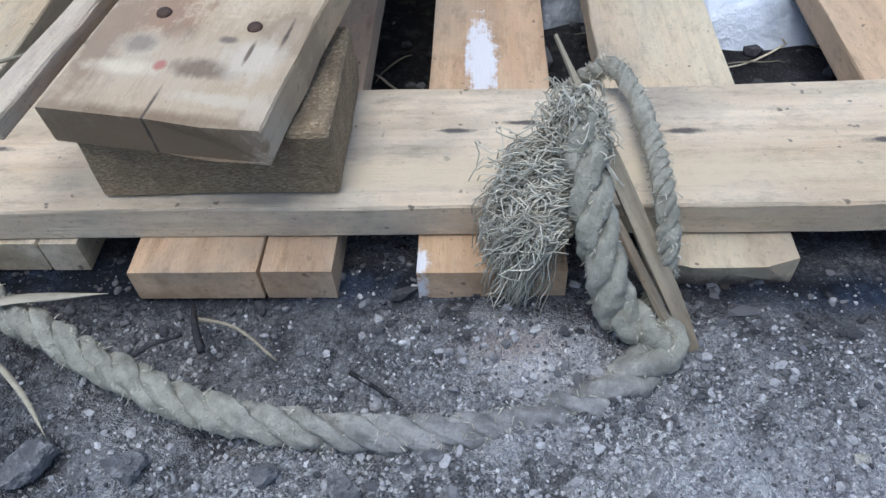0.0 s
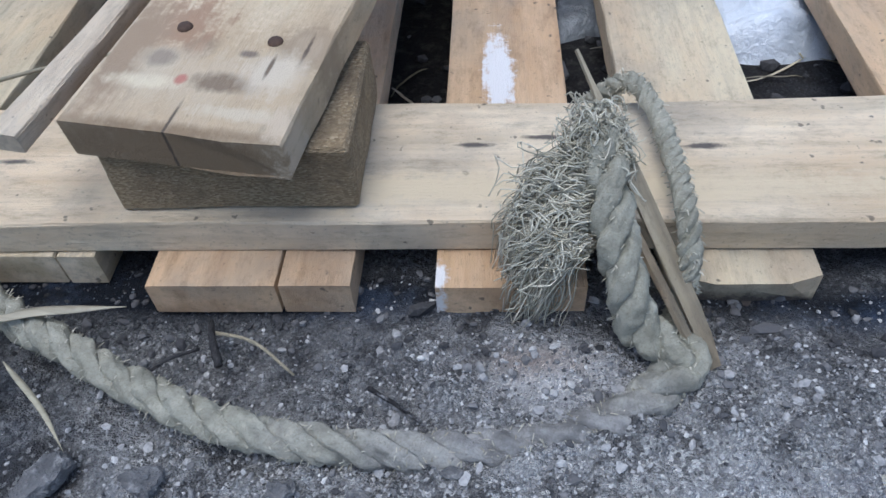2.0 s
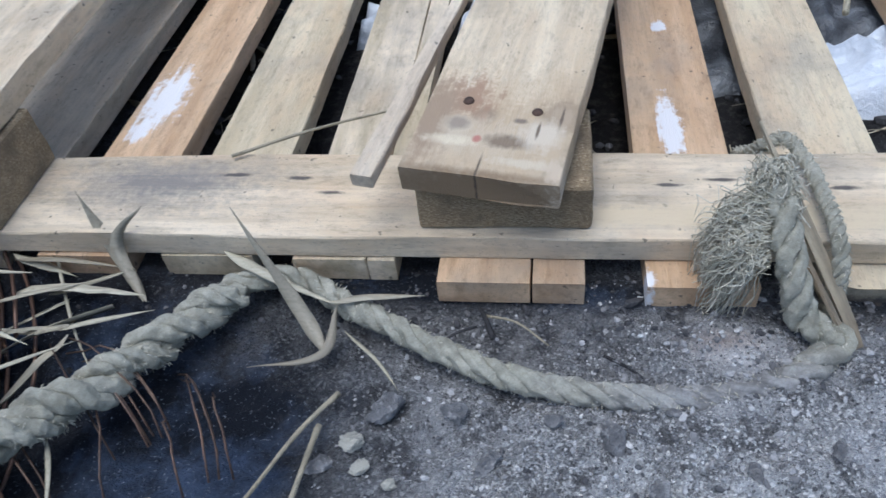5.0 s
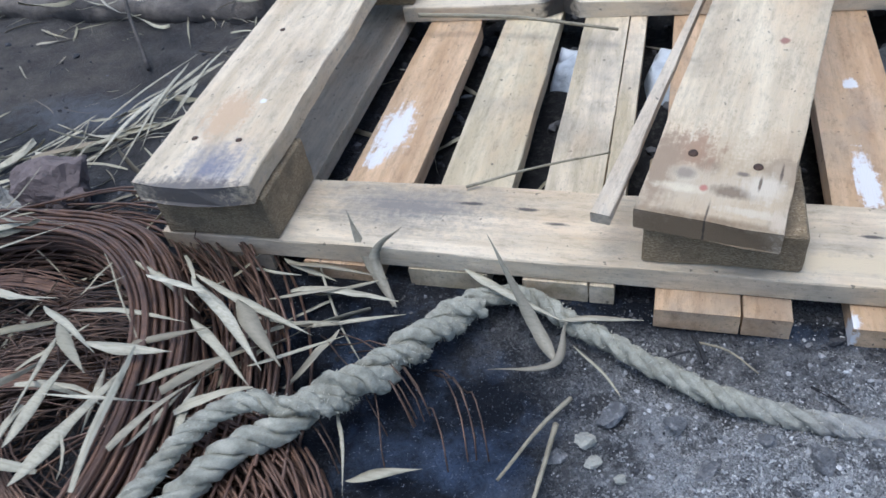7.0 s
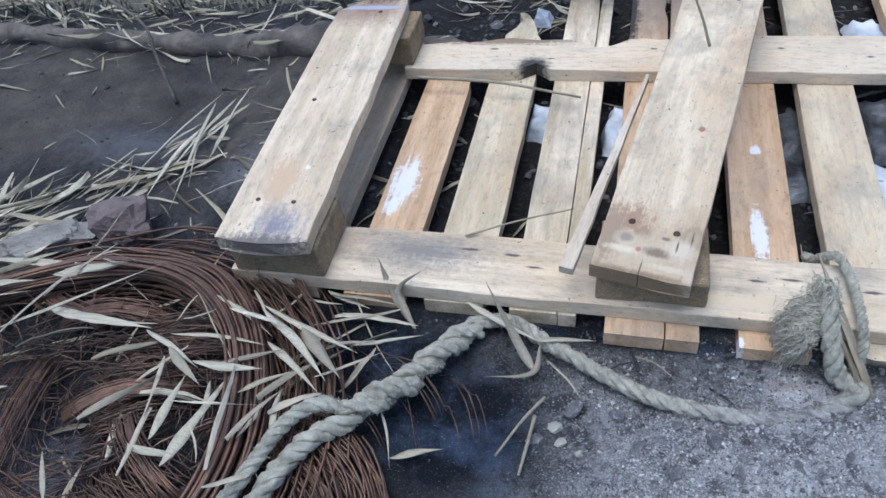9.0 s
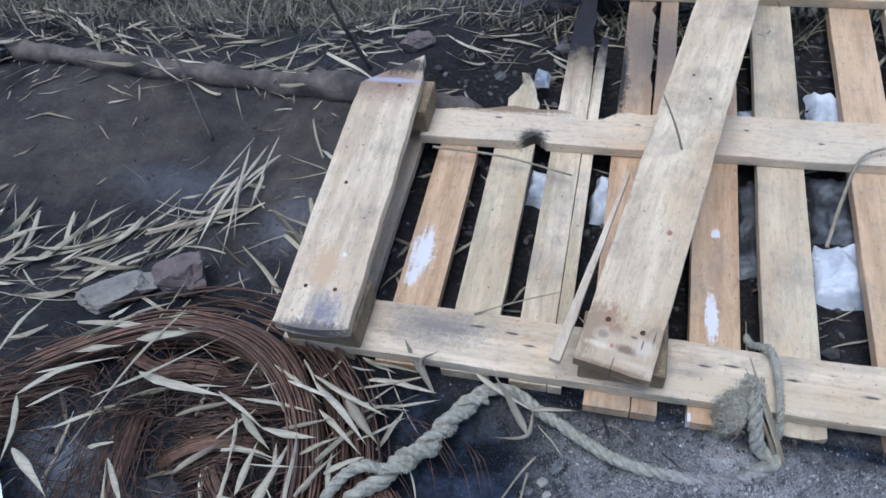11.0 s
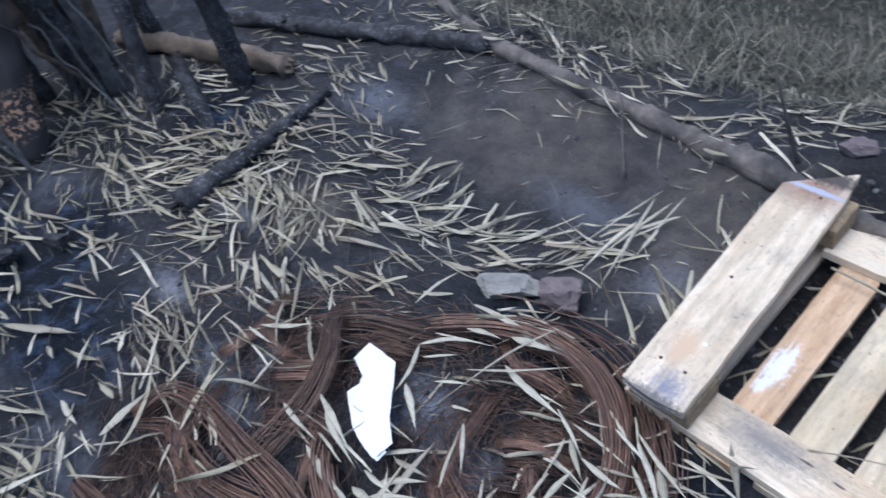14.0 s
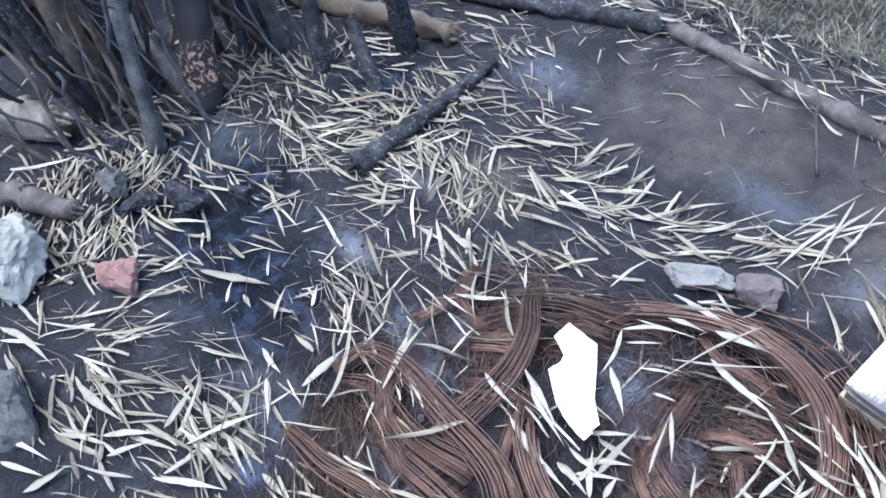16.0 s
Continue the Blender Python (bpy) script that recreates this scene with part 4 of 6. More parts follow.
def wound(half, reach):
    """One of two ropes that wind round each other."""
    out, run, last = [], 0.0, None
    for p, s, u in frames_along(TWIST):
        run += (p - last).length if last is not None else 0.0
        last = p
        a = 2 * math.pi * run / 0.085 + math.pi * half + 0.6
        out.append(p + (s * math.cos(a) + u * math.sin(a)) * reach)
    return out[::2]


lay_rope(rope, [up(*p) for p in ((-0.452, -0.41, 0.048), (-0.434, -0.335, 0.047), (-0.420, -0.282, 0.047), (-0.398, -0.238, 0.048))] + wound(0, 0.0072) + [up(*p) for p in (
    (-0.228, -0.022, 0.016), (-0.200, -0.030, 0.012), (-0.175, -0.044, 0.011), (-0.150, -0.054, 0.010), (-0.118, -0.070, 0.009),
    (-0.072, -0.089, 0.008))] + [(x, y, z) for x, y, z in ((-0.043, -0.096, 0.006), (-0.010, -0.100, 0.004), (0.030, -0.100, 0.001), (0.060, -0.0975, -0.001), (0.092, -0.091, -0.002), (0.118, -0.082, -0.002),
    (0.138, -0.073, -0.001), (0.154, -0.061, 0.005), (0.164, -0.052, 0.011), (0.154, -0.045, 0.013), (0.140, -0.038, 0.022), (0.132, -0.030, 0.045), (0.127, -0.016, 0.062), (0.123, 0.002, 0.076), (0.122, 0.020, 0.086))],
    lambda q: 0.0106 - 0.0022 * smooth(0.30, 0.48, q) + 0.0012 * smooth(0.80, 0.86, q), 0.058, 2.0)
lay_rope(rope, [up(*p) for p in ((-0.475, -0.38, 0.052), (-0.447, -0.288, 0.057), (-0.434, -0.244, 0.060), (-0.420, -0.218, 0.060), (-0.398, -0.200, 0.058))] + wound(1, 0.0085), 0.0078, 0.045, 6.0)
lay_rope(rope, [(0.124, 0.150, 0.008), (0.126, 0.124, 0.030), (0.136, 0.110, 0.052), (0.147, 0.104, 0.0585), (0.157, 0.074, 0.058), (0.161, 0.033, 0.058), (0.162, 0.002, 0.058), (0.164, -0.016, 0.044), (0.164, -0.019, 0.026), (0.162, -0.022, 0.010), (0.158, -0.036, 0.006)], 0.0050, 0.022, 9.0)


def frayed_end():
    r_ = random.Random(21)
    h = Heap()
    for i in range(1700):
        s = r_.random()
        crown = s > 0.66
        p0 = Vector(((0.122 if crown else 0.113) - 0.004 * s, -0.022 + 0.050 * s, 0.056 + 0.036 * s)) + Vector((r_.gauss(0, 0.003), r_.gauss(0, 0.004), r_.gauss(0, 0.004)))
        ang = r_.uniform(0.0, 6.28) if crown else r_.gauss(3.05, 0.42)
        el = r_.uniform(-0.1, 0.9) if crown else r_.uniform(-0.5, 0.75)
        d = Vector((math.cos(ang) * math.cos(el), -abs(math.sin(ang)) * math.cos(el) * 0.6 + 0.22 * r_.random(), math.sin(el)))
        L = r_.uniform(0.018, 0.040) * (0.5 if crown else 1.0)
        drop = r_.uniform(0.010, 0.060) * (0.25 if crown else 1.0)
        ph, am, w1, w2 = r_.uniform(0, 6.28), r_.uniform(0.0010, 0.0042), r_.uniform(7, 19), r_.uniform(7, 19)
        pts = []
        for k in range(14):
            f = k / 13
            q = p0 + d * L * (f ** 0.85) + Vector((0, 0, -drop * f * f * 1.15))
            q += Vector((math.sin(ph + f * w1), math.cos(ph * 1.7 + f * w2), math.sin(ph * 2.3 + f * w2))) * am * min(1.0, 2 * f)
            if q.y > -0.003 and q.z < 0.047:
                q.y = -0.003 - 0.004 * r_.random() if q.z < 0.030 else q.y
                q.z = max(q.z, 0.047) if q.y > -0.003 else q.z
            q.z = max(q.z, 0.003)
            pts.append(q)
        h.add(tube(pts, lambda f: 0.00044 * (1 - 0.3 * f), 3))
    tagged(put("frayed_end", h.mesh("frayed_end"), FIBRE, rope, label="frayed tuft of loose pale fibres"), kind="stuff")


frayed_end()


# ---- dry blades, splints and sticks ----
def straw_material(name, island, tones):
    m, n, l, b = blank(name)
    tc = n.new("ShaderNodeTexCoord")
    if island:
        rnd = n.new("ShaderNodeNewGeometry").outputs["Random Per Island"]
    else:
        rnd = n.new("ShaderNodeObjectInfo").outputs["Random"]
    base = ramp(n, l, rnd, *[(i / (len(tones) - 1), t) for i, t in enumerate(tones)])
    pos = tc.outputs["Object"]
    vein = noise_node(n, l, pos, 1.0, 4, 0.6, (18, 420, 420)) if not island else noise_node(n, l, pos, 260.0, 4, 0.6)
    blot = noise_node(n, l, pos, 45.0, 4, 0.6)
    col = mix(n, l, calc(n, l, "MULTIPLY", grey(n, l, vein, 0.45, 0.7), 0.5), base, (0.17, 0.15, 0.10))
    col = mix(n, l, calc(n, l, "MULTIPLY", grey(n, l, blot, 0.55, 0.72), 0.45), col, (0.12, 0.10, 0.07))
    l.new(col, b.inputs["Base Color"])
    b.inputs["Roughness"].default_value = 0.55
    relief(n, l, b, vein, 0.4, 0.001)
    return m


TONES = tuple((r * 0.98, g * 0.945, b_ * 0.94) for r, g, b_ in ((0.25, 0.225, 0.14), (0.54, 0.50, 0.35), (0.33, 0.31, 0.20), (0.80, 0.75, 0.58), (0.29, 0.24, 0.165), (0.60, 0.57, 0.41), (0.15, 0.13, 0.095), (0.42, 0.40, 0.26), (0.22, 0.19, 0.15), (0.68, 0.62, 0.47)))
PALE_TONES = ((0.30, 0.27, 0.195), (0.48, 0.44, 0.33), (0.36, 0.325, 0.235), (0.60, 0.555, 0.43), (0.24, 0.205, 0.145), (0.52, 0.48, 0.365), (0.41, 0.37, 0.275))
STRAW = straw_material("dry_bamboo_leaf", False, PALE_TONES)
STRAW_HEAP = straw_material("dry_leaf_litter", True, tuple(tuple(c * 0.86 for c in t) for t in TONES))


def blade(length, width, curl, twist, fold, segs=8, seed=0.0):
    """A lance-shaped dry leaf along x, with thickness."""
    top, low = [], []
    for i in range(segs + 1):
        f = i / segs
        blunt = 0.5 + 0.45 * noise.noise(Vector((seed, 9.5, 0.5)))
        w = width * (0.10 + 0.90 * math.sin(math.pi * min(1.0, (f * (0.80 + 0.2 * blunt) + 0.10 * (1 - blunt)) ** 0.75 + 0.02)) ** (0.35 + 0.6 * blunt)) * 0.5
        w *= 1 + 0.25 * noise.noise(Vector((f * 5, seed, 2.5)))
        z = curl * length * ((f - 0.45) ** 2 - 0.06) + 0.004 * noise.noise(Vector((f * 4, seed, 0)))
        side = 0.055 * length * noise.noise(Vector((f * 1.5, seed, 4)))
        a = twist * (f - 0.4)
        c, s = math.cos(a), math.sin(a)
        for j, e in enumerate((-1, 0, 1)):
            y, zz = e * w, fold * abs(e) * w
            top.append((f * length - length / 2, side + y * c - zz * s, z + y * s + zz * c + 0.0004))
            low.append((f * length - length / 2, side + y * c - zz * s, z + y * s + zz * c))
    n = len(top)
    verts, faces = top + low, []
    for i in range(segs):
        for j in range(2):
            a = i * 3 + j
            faces.append((a, a + 3, a + 4, a + 1))
            faces.append((n + a, n + a + 1, n + a + 4, n + a + 3))
        for j, flip in ((0, True), (2, False)):
            a = i * 3 + j
            q = (a, a + 3, n + a + 3, n + a)
            faces.append(tuple(reversed(q)) if flip else q)
    return verts, faces


leaf_rng = random.Random(77)
KINDS = [(leaf_rng.uniform(0.07, 0.22), leaf_rng.choice((0.002, 0.003, 0.0045, 0.006, 0.0075, 0.009, 0.011, 0.013)), leaf_rng.uniform(-0.3, 0.5), leaf_rng.gauss(0, 1.3), leaf_rng.uniform(0.0, 1.0)) for _ in range(40)]
BLADES = [blade(*k, seed=i * 1.7) for i, k in enumerate(KINDS)]
BLADE_MESHES = [mesh_from("dry_leaf", *b_) for b_ in BLADES]
for me in BLADE_MESHES:
    me.materials.append(STRAW)


def lay(x, y, z, yaw, tilt=0.0, roll=0.0, size=1.0):
    return Matrix.Translation((x, y, z)) @ Euler((roll, tilt, yaw)).to_matrix().to_4x4() @ Matrix.Diagonal((size, size, size, 1))


def one_leaf(m, kind=None, label="dry pale bamboo leaf fallen on the ground"):
    k = leaf_rng.randrange(len(BLADES)) if kind is None else kind
    ob = put("dry_leaf", BLADE_MESHES[k], None, None, m)
    return tagged(ob, label, "leaf", "fallen leaves")


def coil_height(x, y):
    """How high wire lies over the ground here."""
    d = math.hypot(x - COIL.x, y - COIL.y)
    h = 0.060 if 0.24 < d < 0.31 else 0.030 if d < 0.24 else 0.035 if d < 0.37 and x > COIL.x else 0.0
    if math.hypot((x + 1.15) / 0.28, (y + 0.58) / 0.32) < 1:
        h = max(h, 0.035)
    return h


def drift(x, y):
    """The way in which blades lie here."""
    return 0.15 + 1.7 * noise.noise(Vector((x * 2.4, y * 2.4, 31.0))) + 0.9 * noise.noise(Vector((x * 8.0, y * 8.0, 17.0)))


def scatter_leaves():
    rim = Heap()
    patches = [(-2.435, -0.206, 0.28, 0.26, 430), (-2.439, -0.948, 0.22, 0.22, 130), (-2.113, 0.029, 0.16, 0.26, 150), (-1.777, -0.206, 0.26, 0.12, 210), (-1.414, 0.077, 0.30, 0.09, 150), (-1.049, 0.226, 0.20, 0.11, 95),
               (-1.5, -0.85, 0.34, 0.24, 220), (-2.0, -0.78, 0.28, 0.20, 150), (-1.15, -0.95, 0.28, 0.16, 140), (-2.3, -1.15, 0.35, 0.2, 220), (-1.35, -0.18, 0.26, 0.10, 100), (-0.78, 0.20, 0.12, 0.12, 45),
               (-1.8, 0.35, 0.35, 0.16, 60), (-1.75, -0.5, 0.25, 0.2, 120), (-1.50, -1.12, 0.26, 0.14, 90), (-1.85, -1.15, 0.24, 0.16, 110), (-2.15, -1.02, 0.2, 0.12, 170), (-2.75, -0.75, 0.3, 0.3, 200), (-1.4, -0.6, 0.15, 0.2, 90)]
    r_ = random.Random(31)
    spots = []
    for cx, cy, sx, sy, count in patches:
        spots += [(r_.gauss(cx, sx), r_.gauss(cy, sy), 0) for _ in range(count)]
    for _ in range(440):
        x = r_.uniform(-2.7, 0.1)
        spots.append((x, brink(x) - 0.01 + r_.gauss(0, 0.085), 1))
    single = 0
    for x, y, edge in spots:
        if x > -0.63 and y > -0.02 and not edge:
            continue
        if x > -0.63 and y < 0.62:
            continue
        if noise.noise(Vector((x * 4.5, y * 4.5, 8.0))) < -0.08 and r_.random() < 0.72:
            continue
        if math.hypot((x + 1.75) / 0.45, (y + 0.85) / 0.22) < 1 and r_.random() < 0.62:
            continue
        if math.hypot((x + 1.3) / 0.36, (y - 0.44) / 0.2) < 1 and r_.random() < 0.85:
            continue
        if math.hypot(x - COIL.x, y - COIL.y) < 0.24 and r_.random() < 0.6:
            continue
        h = coil_height(x, y)
        m = lay(x, y, surface(x, y) + h + 0.004 + 0.012 * r_.random(), drift(x, y) + r_.gauss(0, 0.42) + (math.pi if r_.random() < 0.5 else 0), r_.gauss(0, 0.10), r_.gauss(0, 0.40), r_.uniform(0.45, 1.1) * (0.75 if edge else 1.0))
        if single < 120 and x > -1.45 and y < 0.45:
            one_leaf(m)
            single += 1
        else:
            rim.add(BLADES[r_.randrange(len(BLADES))], m)
    # leaves fallen over the long branch
    for _ in range(24):
        x = r_.uniform(-2.0, -0.6)
        y = 0.715 + 0.05 * (x + 1.3) * (-1 if x > -1.3 else -1.4) * 0.5 + r_.gauss(0, 0.03)
        rim.add(BLADES[r_.randrange(len(BLADES))], lay(x, y, ground_at(x, y) + 0.042, r_.gauss(0.1, 0.6), r_.gauss(0, 0.1), r_.gauss(0, 0.3), r_.uniform(0.5, 0.9)))
    # fine straw chaff over the scorched earth
    for _ in range(2000):
        x, y = r_.uniform(-2.7, -0.62), r_.uniform(-1.35, 0.95)
        if noise.noise(Vector((x * 3.3, y * 3.3, 4.0))) < 0.0 and r_.random() < 0.75:
            continue
        if math.hypot((x + 1.3) / 0.4, (y - 0.42) / 0.22) < 1 and r_.random() < 0.8:
            continue
        rim.add(BLADES[r_.randrange(len(BLADES))], lay(x, y, surface(x, y) + coil_height(x, y) * r_.random() + 0.003, drift(x, y) + r_.gauss(0, 0.8), r_.gauss(0, 0.06), r_.gauss(0, 0.4), r_.uniform(0.15, 0.6)))
    # bits between the pallet's boards
    for _ in range(160):
        x, y = r_.uniform(-0.55, 0.4), r_.uniform(0.12, 0.98)
        rim.add(BLADES[r_.randrange(len(BLADES))], lay(x, y, surface(x, y) + 0.004, r_.uniform(0, 6.3), 0, r_.gauss(0, 0.3), r_.uniform(0.3, 0.7)))
    ob = put("leaf_litter", rim.mesh("leaf_litter"), STRAW_HEAP)
    tagged(ob, "litter of dry pale bamboo leaves and straw", "leaf litter", kind="stuff")
    # leaves caught on the coil
    for cx, cy, sx, sy, count in ((-0.47, -0.22, 0.08, 0.07, 8), (-0.45, -0.09, 0.07, 0.04, 12), (-0.75, -0.10, 0.16, 0.05, 6), (-0.90, -0.44, 0.05, 0.06, 6), (-0.55, -0.26, 0.07, 0.08, 8)):
        for _ in range(count):
            x, y = r_.gauss(cx, sx), r_.gauss(cy, sy)
            one_leaf(lay(x, y, ground_at(x, y) + coil_height(x, y) + 0.012 + 0.015 * r_.random(), r_.gauss(0.2, 0.7), r_.gauss(0, 0.12), r_.gauss(0, 0.4), r_.uniform(0.45, 0.85)), None, "dry pale bamboo leaf caught on rusty wire")


scatter_leaves()


def leaf_between(a, b, width, curl=0.12, twist=0.6, fold=0.5, mid=None, label="dry pale bamboo leaf beside the wire coil", tone=None):
    """One leaf from a to b, heights over the ground."""
    pa, pb = Vector(up(*a)), Vector(up(*b))
    run = pb - pa
    bend = 0.10 * noise.noise(pa * 37.0)
    pm = Vector(up(*mid)) if mid else pa + run * (0.45 + 0.2 * noise.noise(pb * 29.0)) + Vector((-run.y * bend, run.x * bend, curl * run.length * 0.4))
    line = spline([pa, pm, pb], 8)
    top, low, n = [], [], len(line)
    fr = frames_along(line)
    cols = (-1, -0.5, 0, 0.5, 1)
    for i, (p, s, u) in enumerate(fr):
        f = i / (n - 1)
        w = width * (0.03 + 0.97 * math.sin(math.pi * min(1.0, f ** 0.75 + 0.02)) ** 1.05) * 0.45
        w *= 0.92 + 0.30 * noise.noise(p * 45)
        t = twist * (f - 0.5) + 0.45 * noise.noise(p * 14)
        ss, uu = s * math.cos(t) + u * math.sin(t), u * math.cos(t) - s * math.sin(t)
        for j, e in enumerate(cols):
            q = p + ss * e * w + uu * w * (fold * abs(e) + 0.16 * (j % 2) + 0.25 * noise.noise(p * 40 + Vector((e, 0, 0))))
            top.append(q)
            low.append(q - uu * 0.0005)
    k, c5, faces = len(top), len(cols), []
    for i in range(n - 1):
        for j in range(c5 - 1):
            c = i * c5 + j
            faces += [(c, c + 1, c + c5 + 1, c + c5), (k + c, k + c + c5, k + c + c5 + 1, k + c + 1)]
        c = i * c5
        faces += [(c, c + c5, k + c + c5, k + c), (c + c5 - 1, k + c + c5 - 1, k + c + 2 * c5 - 1, c + 2 * c5 - 1)]
    ob = put("dry_leaf", mesh_from("dry_leaf", top + low, faces), tone or STRAW)
    return tagged(ob, label, "leaf", "fallen leaves")


ON_COIL, ON_SOOT = "dry pale bamboo leaf caught on rusty wire", "broad pale bamboo leaf on sooty ground"
leaf_between((-0.801, -0.138, 0.075), (-0.634, -0.152, 0.081), 0.019, 0.08, 0.3, 0.3, None, ON_COIL)
leaf_between((-0.844, -0.079, 0.075), (-0.744, -0.049, 0.081), 0.020, 0.08, 0.4, 0.3, None, ON_COIL)
leaf_between((-0.926, -0.128, 0.075), (-0.851, -0.099, 0.081), 0.013, 0.08, 0.5, 0.3, None, ON_COIL)
leaf_between((-0.956, -0.225, 0.075), (-0.870, -0.132, 0.081), 0.013, 0.08, 0.6, 0.3, None, ON_COIL)
leaf_between((-0.955, -0.226, 0.075), (-0.901, -0.337, 0.081), 0.011, 0.08, 0.7, 0.3, None, ON_COIL)
leaf_between((-0.905, -0.304, 0.075), (-0.814, -0.356, 0.081), 0.019, 0.08, 0.8, 0.3, None, ON_COIL)
leaf_between((-0.957, -0.183, 0.075), (-0.842, -0.120, 0.081), 0.006, 0.08, 0.3, 0.3, None, ON_COIL)
leaf_between((-0.848, -0.198, 0.075), (-0.686, -0.047, 0.081), 0.007, 0.08, 0.4, 0.3, None, ON_COIL)
leaf_between((-0.928, -0.241, 0.075), (-0.880, -0.186, 0.081), 0.007, 0.08, 0.5, 0.3, None, ON_COIL)
leaf_between((-0.791, -0.004, 0.075), (-0.831, -0.316, 0.081), 0.006, 0.08, 0.6, 0.3, None, ON_COIL)
leaf_between((-0.871, -0.261, 0.075), (-0.810, -0.216, 0.081), 0.007, 0.08, 0.7, 0.3, None, ON_COIL)
leaf_between((-0.603, -0.170, 0.075), (-0.534, -0.217, 0.081), 0.015, 0.08, 0.8, 0.3, None, ON_COIL)
leaf_between((-0.563, -0.185, 0.075), (-0.472, -0.184, 0.081), 0.012, 0.08, 0.3, 0.3, None, ON_COIL)
leaf_between((-0.554, -0.104, 0.075), (-0.468, -0.123, 0.081), 0.010, 0.08, 0.4, 0.3, None, ON_COIL)
leaf_between((-0.961, -0.519, 0.050), (-0.767, -0.529, 0.056), 0.020, 0.08, 0.5, 0.3, None, ON_COIL)
leaf_between((-1.067, -0.499, 0.050), (-0.948, -0.500, 0.056), 0.014, 0.08, 0.6, 0.3, None, ON_COIL)
leaf_between((-1.006, -0.437, 0.075), (-0.874, -0.468, 0.081), 0.017, 0.08, 0.7, 0.3, None, ON_COIL)
leaf_between((-0.971, -0.452, 0.075), (-0.838, -0.481, 0.081), 0.015, 0.08, 0.8, 0.3, None, ON_COIL)
leaf_between((-0.709, -0.397, 0.075), (-0.765, -0.283, 0.081), 0.009, 0.08, 0.3, 0.3, None, ON_COIL)
leaf_between((-0.561, -0.287, 0.075), (-0.557, -0.207, 0.081), 0.012, 0.08, 0.4, 0.3, None, ON_COIL)
leaf_between((-0.633, -0.373, 0.075), (-0.666, -0.324, 0.081), 0.007, 0.08, 0.5, 0.3, None, ON_COIL)
leaf_between((-1.298, -0.448, 0.050), (-1.209, -0.439, 0.056), 0.009, 0.08, 0.6, 0.3, None, ON_COIL)
leaf_between((-1.280, -0.427, 0.050), (-1.169, -0.341, 0.056), 0.014, 0.08, 0.7, 0.3, None, ON_COIL)
leaf_between((-1.155, -0.526, 0.050), (-1.167, -0.454, 0.056), 0.010, 0.08, 0.8, 0.3, None, ON_COIL)
leaf_between((-1.071, -0.153, 0.050), (-1.089, -0.010, 0.056), 0.010, 0.08, 0.3, 0.3, None, ON_COIL)
leaf_between((-1.181, -0.301, 0.050), (-1.239, -0.250, 0.056), 0.009, 0.08, 0.4, 0.3, None, ON_COIL)
leaf_between((-1.296, -0.351, 0.050), (-1.172, -0.445, 0.056), 0.008, 0.08, 0.5, 0.3, None, ON_COIL)
leaf_between((-0.767, -0.281, 0.075), (-0.693, -0.357, 0.081), 0.011, 0.08, 0.6, 0.3, None, ON_COIL)
leaf_between((-0.846, -0.469, 0.045), (-0.763, -0.460, 0.051), 0.012, 0.08, 0.7, 0.3, None, ON_COIL)
leaf_between((-0.859, -0.438, 0.045), (-0.786, -0.361, 0.051), 0.015, 0.08, 0.8, 0.3, None, ON_COIL)
leaf_between((-0.773, -0.470, 0.045), (-0.789, -0.339, 0.051), 0.017, 0.08, 0.3, 0.3, None, ON_COIL)
leaf_between((-0.811, -0.472, 0.045), (-0.744, -0.402, 0.051), 0.019, 0.08, 0.4, 0.3, None, ON_COIL)
leaf_between((-0.788, -0.512, 0.045), (-0.803, -0.393, 0.051), 0.012, 0.08, 0.5, 0.3, None, ON_COIL)
leaf_between((-0.751, -0.504, 0.045), (-0.816, -0.434, 0.051), 0.014, 0.08, 0.6, 0.3, None, ON_COIL)
leaf_between((-0.736, -0.485, 0.045), (-0.746, -0.438, 0.051), 0.016, 0.08, 0.7, 0.3, None, ON_COIL)
leaf_between((-0.838, -0.506, 0.045), (-0.754, -0.505, 0.051), 0.019, 0.08, 0.8, 0.3, None, ON_COIL)
leaf_between((-0.802, -0.495, 0.045), (-0.732, -0.432, 0.051), 0.012, 0.08, 0.3, 0.3, None, ON_COIL)
leaf_between((-0.822, -0.415, 0.045), (-0.747, -0.394, 0.051), 0.015, 0.08, 0.4, 0.3, None, ON_COIL)
leaf_between((-1.811, -0.872, 0.018), (-1.640, -0.749, 0.024), 0.027, 0.08, 0.5, 0.3, None, ON_SOOT)
leaf_between((-1.649, -1.224, 0.018), (-1.470, -1.165, 0.024), 0.023, 0.08, 0.6, 0.3, None, ON_SOOT)
leaf_between((-1.337, -1.074, 0.018), (-1.306, -0.915, 0.024), 0.022, 0.08, 0.7, 0.3, None, ON_SOOT)
leaf_between((-1.405, -1.100, 0.018), (-1.465, -1.009, 0.024), 0.023, 0.08, 0.8, 0.3, None, ON_SOOT)
leaf_between((-1.318, -0.818, 0.018), (-1.347, -0.687, 0.024), 0.026, 0.08, 0.3, 0.3, None, ON_SOOT)
leaf_between((-1.804, -1.057, 0.018), (-1.803, -0.898, 0.024), 0.009, 0.08, 0.4, 0.3, None, ON_SOOT)
leaf_between((-1.177, -0.973, 0.018), (-1.099, -0.958, 0.024), 0.018, 0.08, 0.5, 0.3, None, ON_SOOT)
leaf_between((-1.302, -0.996, 0.018), (-1.185, -1.000, 0.024), 0.014, 0.08, 0.6, 0.3, None, ON_SOOT)
